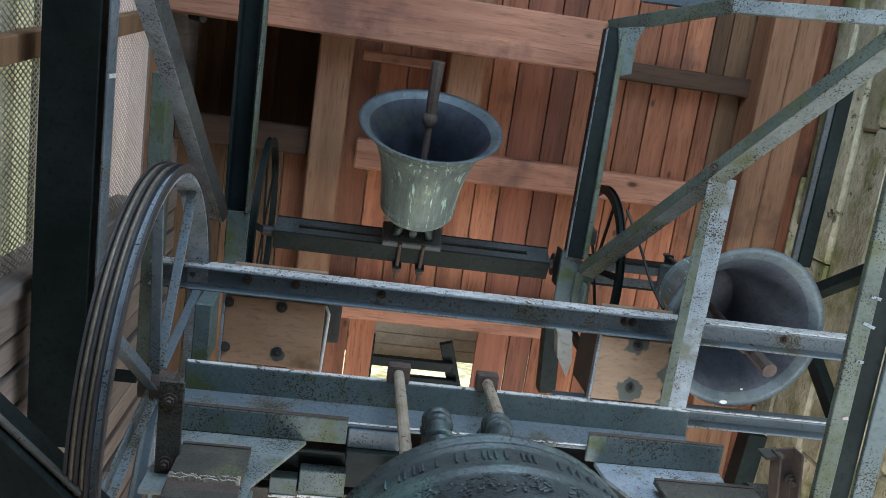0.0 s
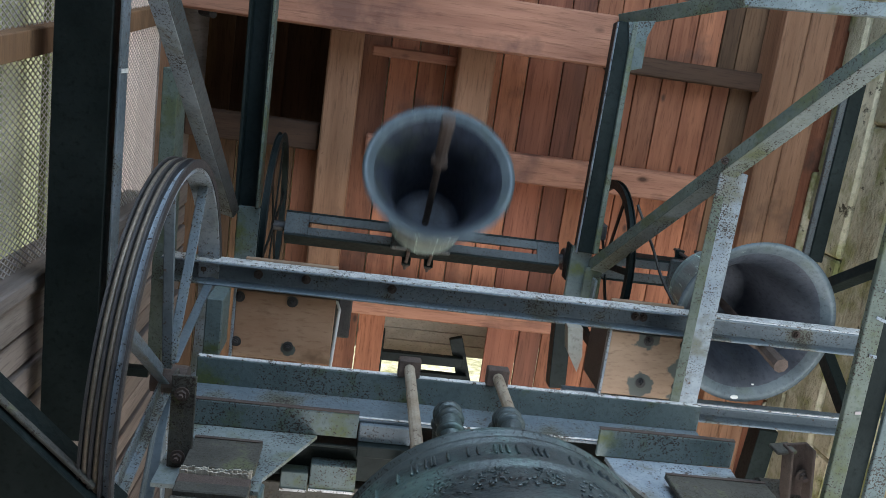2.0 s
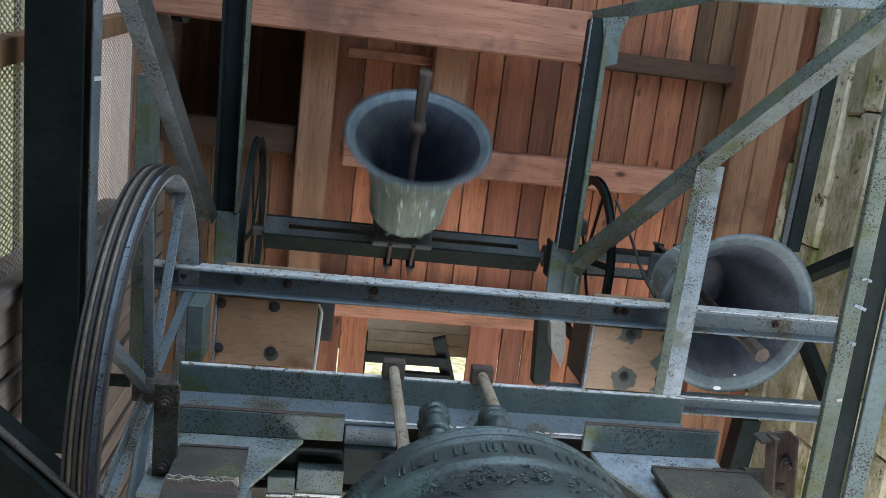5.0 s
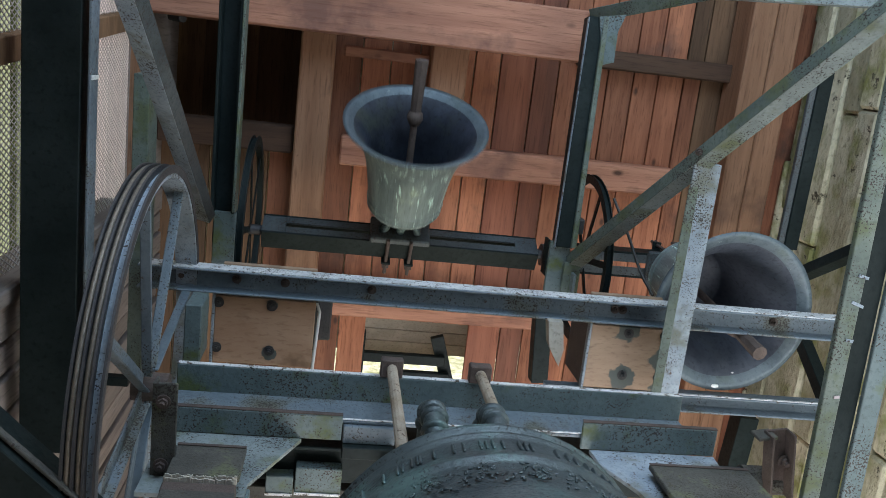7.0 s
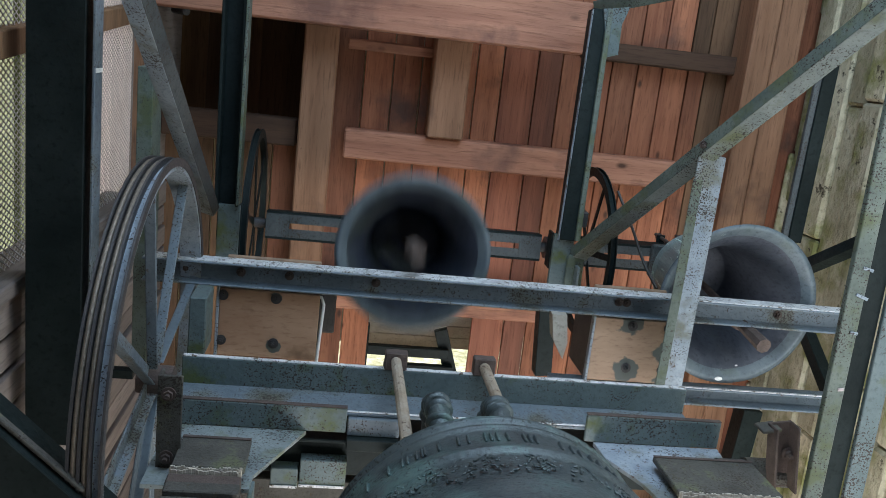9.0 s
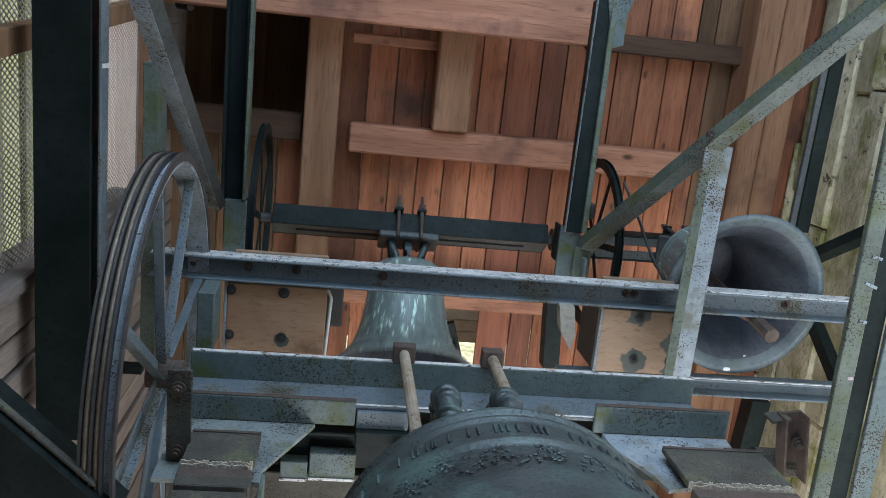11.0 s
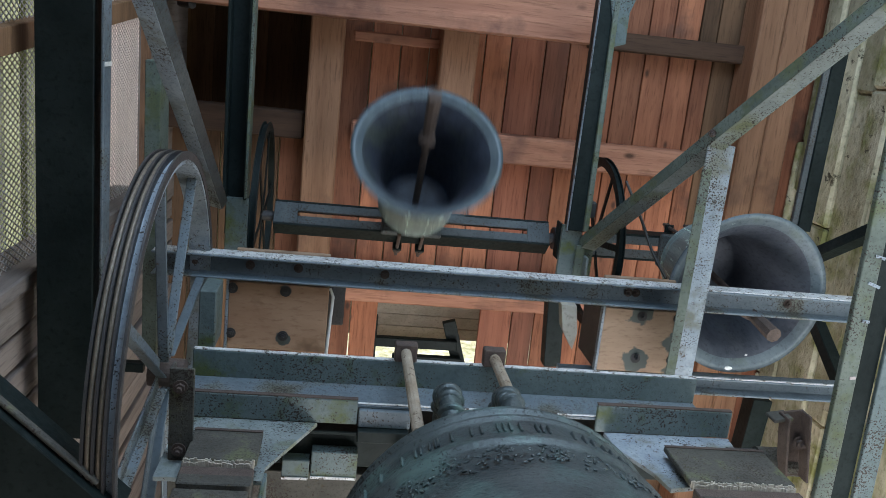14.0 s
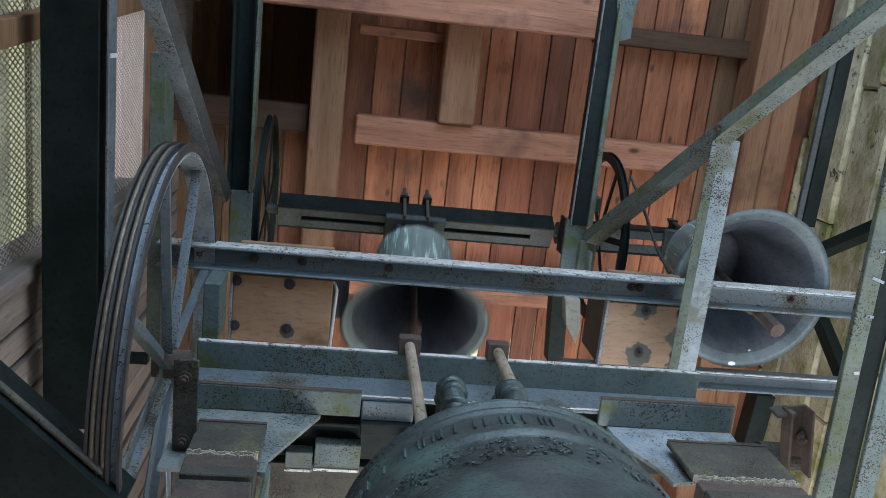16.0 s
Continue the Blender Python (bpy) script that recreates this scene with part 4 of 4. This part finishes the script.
def rope_wheel():
    g = thing("rope_wheel", "large spoked steel wheel with cable grooves on the great bell", "wheel")
    g.location = (-0.488, 1.012, 3.87)
    # Pale steel paints the light on the inner face of the rim.
    part("rim", ring_band(-0.05, 0.02, 0.608, 0.624, 128), STEEL_PALE_LIT, g, "grey-blue wheel rim, paler by the light put into its colour")
    for x in (-0.05, -0.0265, -0.0035, 0.02):
        part("groove_flange", ring_band(x - 0.003, x + 0.003, 0.62, 0.644, 128), IRON, g)
    for x, k in ((-0.0385, 0.633), (-0.015, 0.631)):
        part("cable", tube([(x, k * math.cos(i * math.tau / 128), k * math.sin(i * math.tau / 128)) for i in range(128)], 0.0075, 8, True), ROPE, g, "twisted steel cable in the groove")
    part("hub", rod((-0.05, 0, 0), (0.05, 0, 0), 0.042, 20), RUST, g, "rusty wheel hub")
    for k in range(8):
        a = k * math.tau / 8 + 0.2
        c, s = math.cos(a), math.sin(a)
        part("spoke", bar((-0.02, 0.05 * c, 0.05 * s), (-0.02, 0.61 * c, 0.61 * s), "l", 0.054, 0.03, 0.006, up=(1, 0, 0)), STEEL, g)
    return g


rope_wheel()
b = beam((-0.401, 0.894, 3.62), (-0.398, 1.45, 3.62), "l", 0.064, 0.05, DUSTY, label="dusty mossy bearing beam beside the wheel")
for y in (0.945, 1.125):
    bolt_on(b, (-0.404, y, 3.619), (0, 0, -1), 0.013)
tagged(part("support_block", box((-0.46, 0.86, 4.2), (-0.405, 1.06, 4.35), 0.004), STEEL_MOSS), "mossy steel block under the beam", "block")


g = thing("bearing_channel", "rusty steel channel beside the bearing", "channel")
part("channel", bar((1.374, 0.972, 3.7), (1.407, 1.189, 3.7), "n", 0.075, 0.06, 0.008), RUST, g)
part("end_plate", bar((1.335, 0.986, 3.72), (1.337, 0.997, 3.72), "box", 0.06, 0.06), DUSTY, g)
bolt_on(g, Vector((1.411, 1.07, 3.74)), (0, 0, -1), 0.014)
beam((LX - 0.02, 1.27, 4.5), (-0.7, 1.27, 4.5), "box", 0.035, 0.04, STEEL_DARK_SHADE, label="short dark steel bracket on the left wall")
tagged(part("wall_hook", rod((-0.824, -0.056, 5.62), (-0.75, -0.051, 5.5), 0.018, 10), IRON), "dark iron hook under the ceiling edge", "hook")
wedge = bmesh.new()
v = [wedge.verts.new(p) for p in ((0.79, 0.872, 4.36), (0.845, 0.872, 4.36), (0.855, 0.97, 4.34), (0.842, 1.03, 4.33), (0.8, 0.96, 4.34))]
wedge.faces.new(v)
r = bmesh.ops.extrude_face_region(wedge, geom=wedge.faces[:])
bmesh.ops.translate(wedge, verts=[q for q in r["geom"] if isinstance(q, bmesh.types.BMVert)], vec=(0.004, 0, 0.07))
bmesh.ops.recalc_face_normals(wedge, faces=wedge.faces[:])
tagged(part("wooden_wedge", wedge, GREY_WOOD), "pale pointed wedge fixed beside the cross beam", "wedge")
tagged(part("hanging_cable", tube(curve([(1.107, 0.465, 4.8), (1.16, 0.601, 4.7), (1.19, 0.71, 4.6), (1.218, 0.78, 4.5)], 5), 0.006), CABLE), "thin dark cable hanging beside the frame", "cable")
clamp = thing("cable_clamp", "dark iron cable clamp with bolts on the frame", "clamp")
part("block", box((1.0, 0.6, 5.02), (1.07, 0.67, 5.1), 0.006), IRON, clamp)
part("jaw", box((1.01, 0.575, 5.04), (1.05, 0.6, 5.09), 0.004), CABLE, clamp)
bolt_on(clamp, (1.03, 0.62, 5.02), (0, 0, -1), 0.012, IRON)
rng = random.Random(21)
bm = bmesh.new()
for i in range(44):
    x = rng.uniform(-0.3, 1.95)
    m = Matrix.Translation((x, 0.7915, rng.uniform(4.41, 4.465))) @ Matrix.Diagonal((rng.uniform(0.004, 0.014), 0.0015, rng.uniform(0.004, 0.012), 1))
    bmesh.ops.create_icosphere(bm, subdivisions=1, radius=1.0, matrix=m)
for i in range(36):
    m = Matrix.Translation((rng.uniform(-0.3, 1.15), 1.009, rng.uniform(4.062, 4.072))) @ Matrix.Diagonal((rng.uniform(0.002, 0.009), 0.0015, rng.uniform(0.0015, 0.004), 1))
    bmesh.ops.create_icosphere(bm, subdivisions=1, radius=1.0, matrix=m)
tagged(part("bird_droppings", bm, WHITE), "white bird droppings on the beam edges", "droppings", kind="stuff")
for p, size in (((-0.01, 0.307, -0.661), (0.018, 0.009, 0.006)), ((0.07, 0.262, -0.632), (0.011, 0.008, 0.005))):
    drop = bmesh.new()
    bmesh.ops.create_icosphere(drop, subdivisions=2, radius=1.0, matrix=Matrix.Translation(p) @ Matrix.Diagonal((*size, 1)))
    part("dropping", drop, WHITE, right_bell, "white dropping on the inner lip")


def mesh_screen(y0, y1):
    """Expanded metal over an opening."""
    g = thing("window_mesh", "expanded metal mesh over the sound opening", "mesh", kind="structure")
    x = LX - 0.02
    bm = bmesh.new()
    z0, z1 = WZ
    step, rise = 0.019, 0.56
    for sgn in (1, -1):
        zs = z0 - (y1 - y0) / rise
        while zs < z1 + (y1 - y0) / rise:
            za, zb = (zs, zs + (y1 - y0) / rise) if sgn > 0 else (zs, zs - (y1 - y0) / rise)
            lo, hi = min(za, zb), max(za, zb)
            if hi > z0 and lo < z1:
                f = lambda z: (z - za) / (zb - za)
                u, v = sorted((f(max(lo, z0)), f(min(hi, z1))))
                p = Vector((x + 0.001 * sgn, y0 + (y1 - y0) * u, za + (zb - za) * u))
                q = Vector((x + 0.001 * sgn, y0 + (y1 - y0) * v, za + (zb - za) * v))
                d = (q - p).normalized()
                n = Vector((0, -d.z, d.y)) * 0.0018
                t = Vector((0.0008, 0, 0))
                vs = [bm.verts.new(o + s1 * n + s2 * t) for o in (p, q) for s1, s2 in ((-1, -1), (1, -1), (1, 1), (-1, 1))]
                for i in range(4):
                    bm.faces.new((vs[i], vs[(i + 1) % 4], vs[4 + (i + 1) % 4], vs[4 + i]))
            zs += step / rise
    ob = part("wire", bm, WIRE, g)
    ob["kind"] = "stuff"
    return g


for y0, y1 in WY:
    mesh_screen(y0, y1)


# ---- what moves ----
def motions():
    mid, amp = 1.5, 68.5
    peaks, turns = (-1.62, 0.065, 1.74, 3.45, 6.885, 8.6, 12.05, 13.75, 15.46, 17.175), (-1, 0, 1, 2, 4, 5, 7, 8, 9, 10)
    rows, own = [], []
    for i in range(0, 161):
        t = i / 10
        ph = math.tau * float(np.interp(t, peaks, turns))
        a = mid - amp * math.cos(ph)
        rows.append((t, pose(0.28, 0.8, 5.15, a)))
        own.append((t, pose(0, 0, small_top - 0.03, -16 * math.cos(ph))))
    walk(small_bell, rows)
    walk(small_clapper, own)


motions()
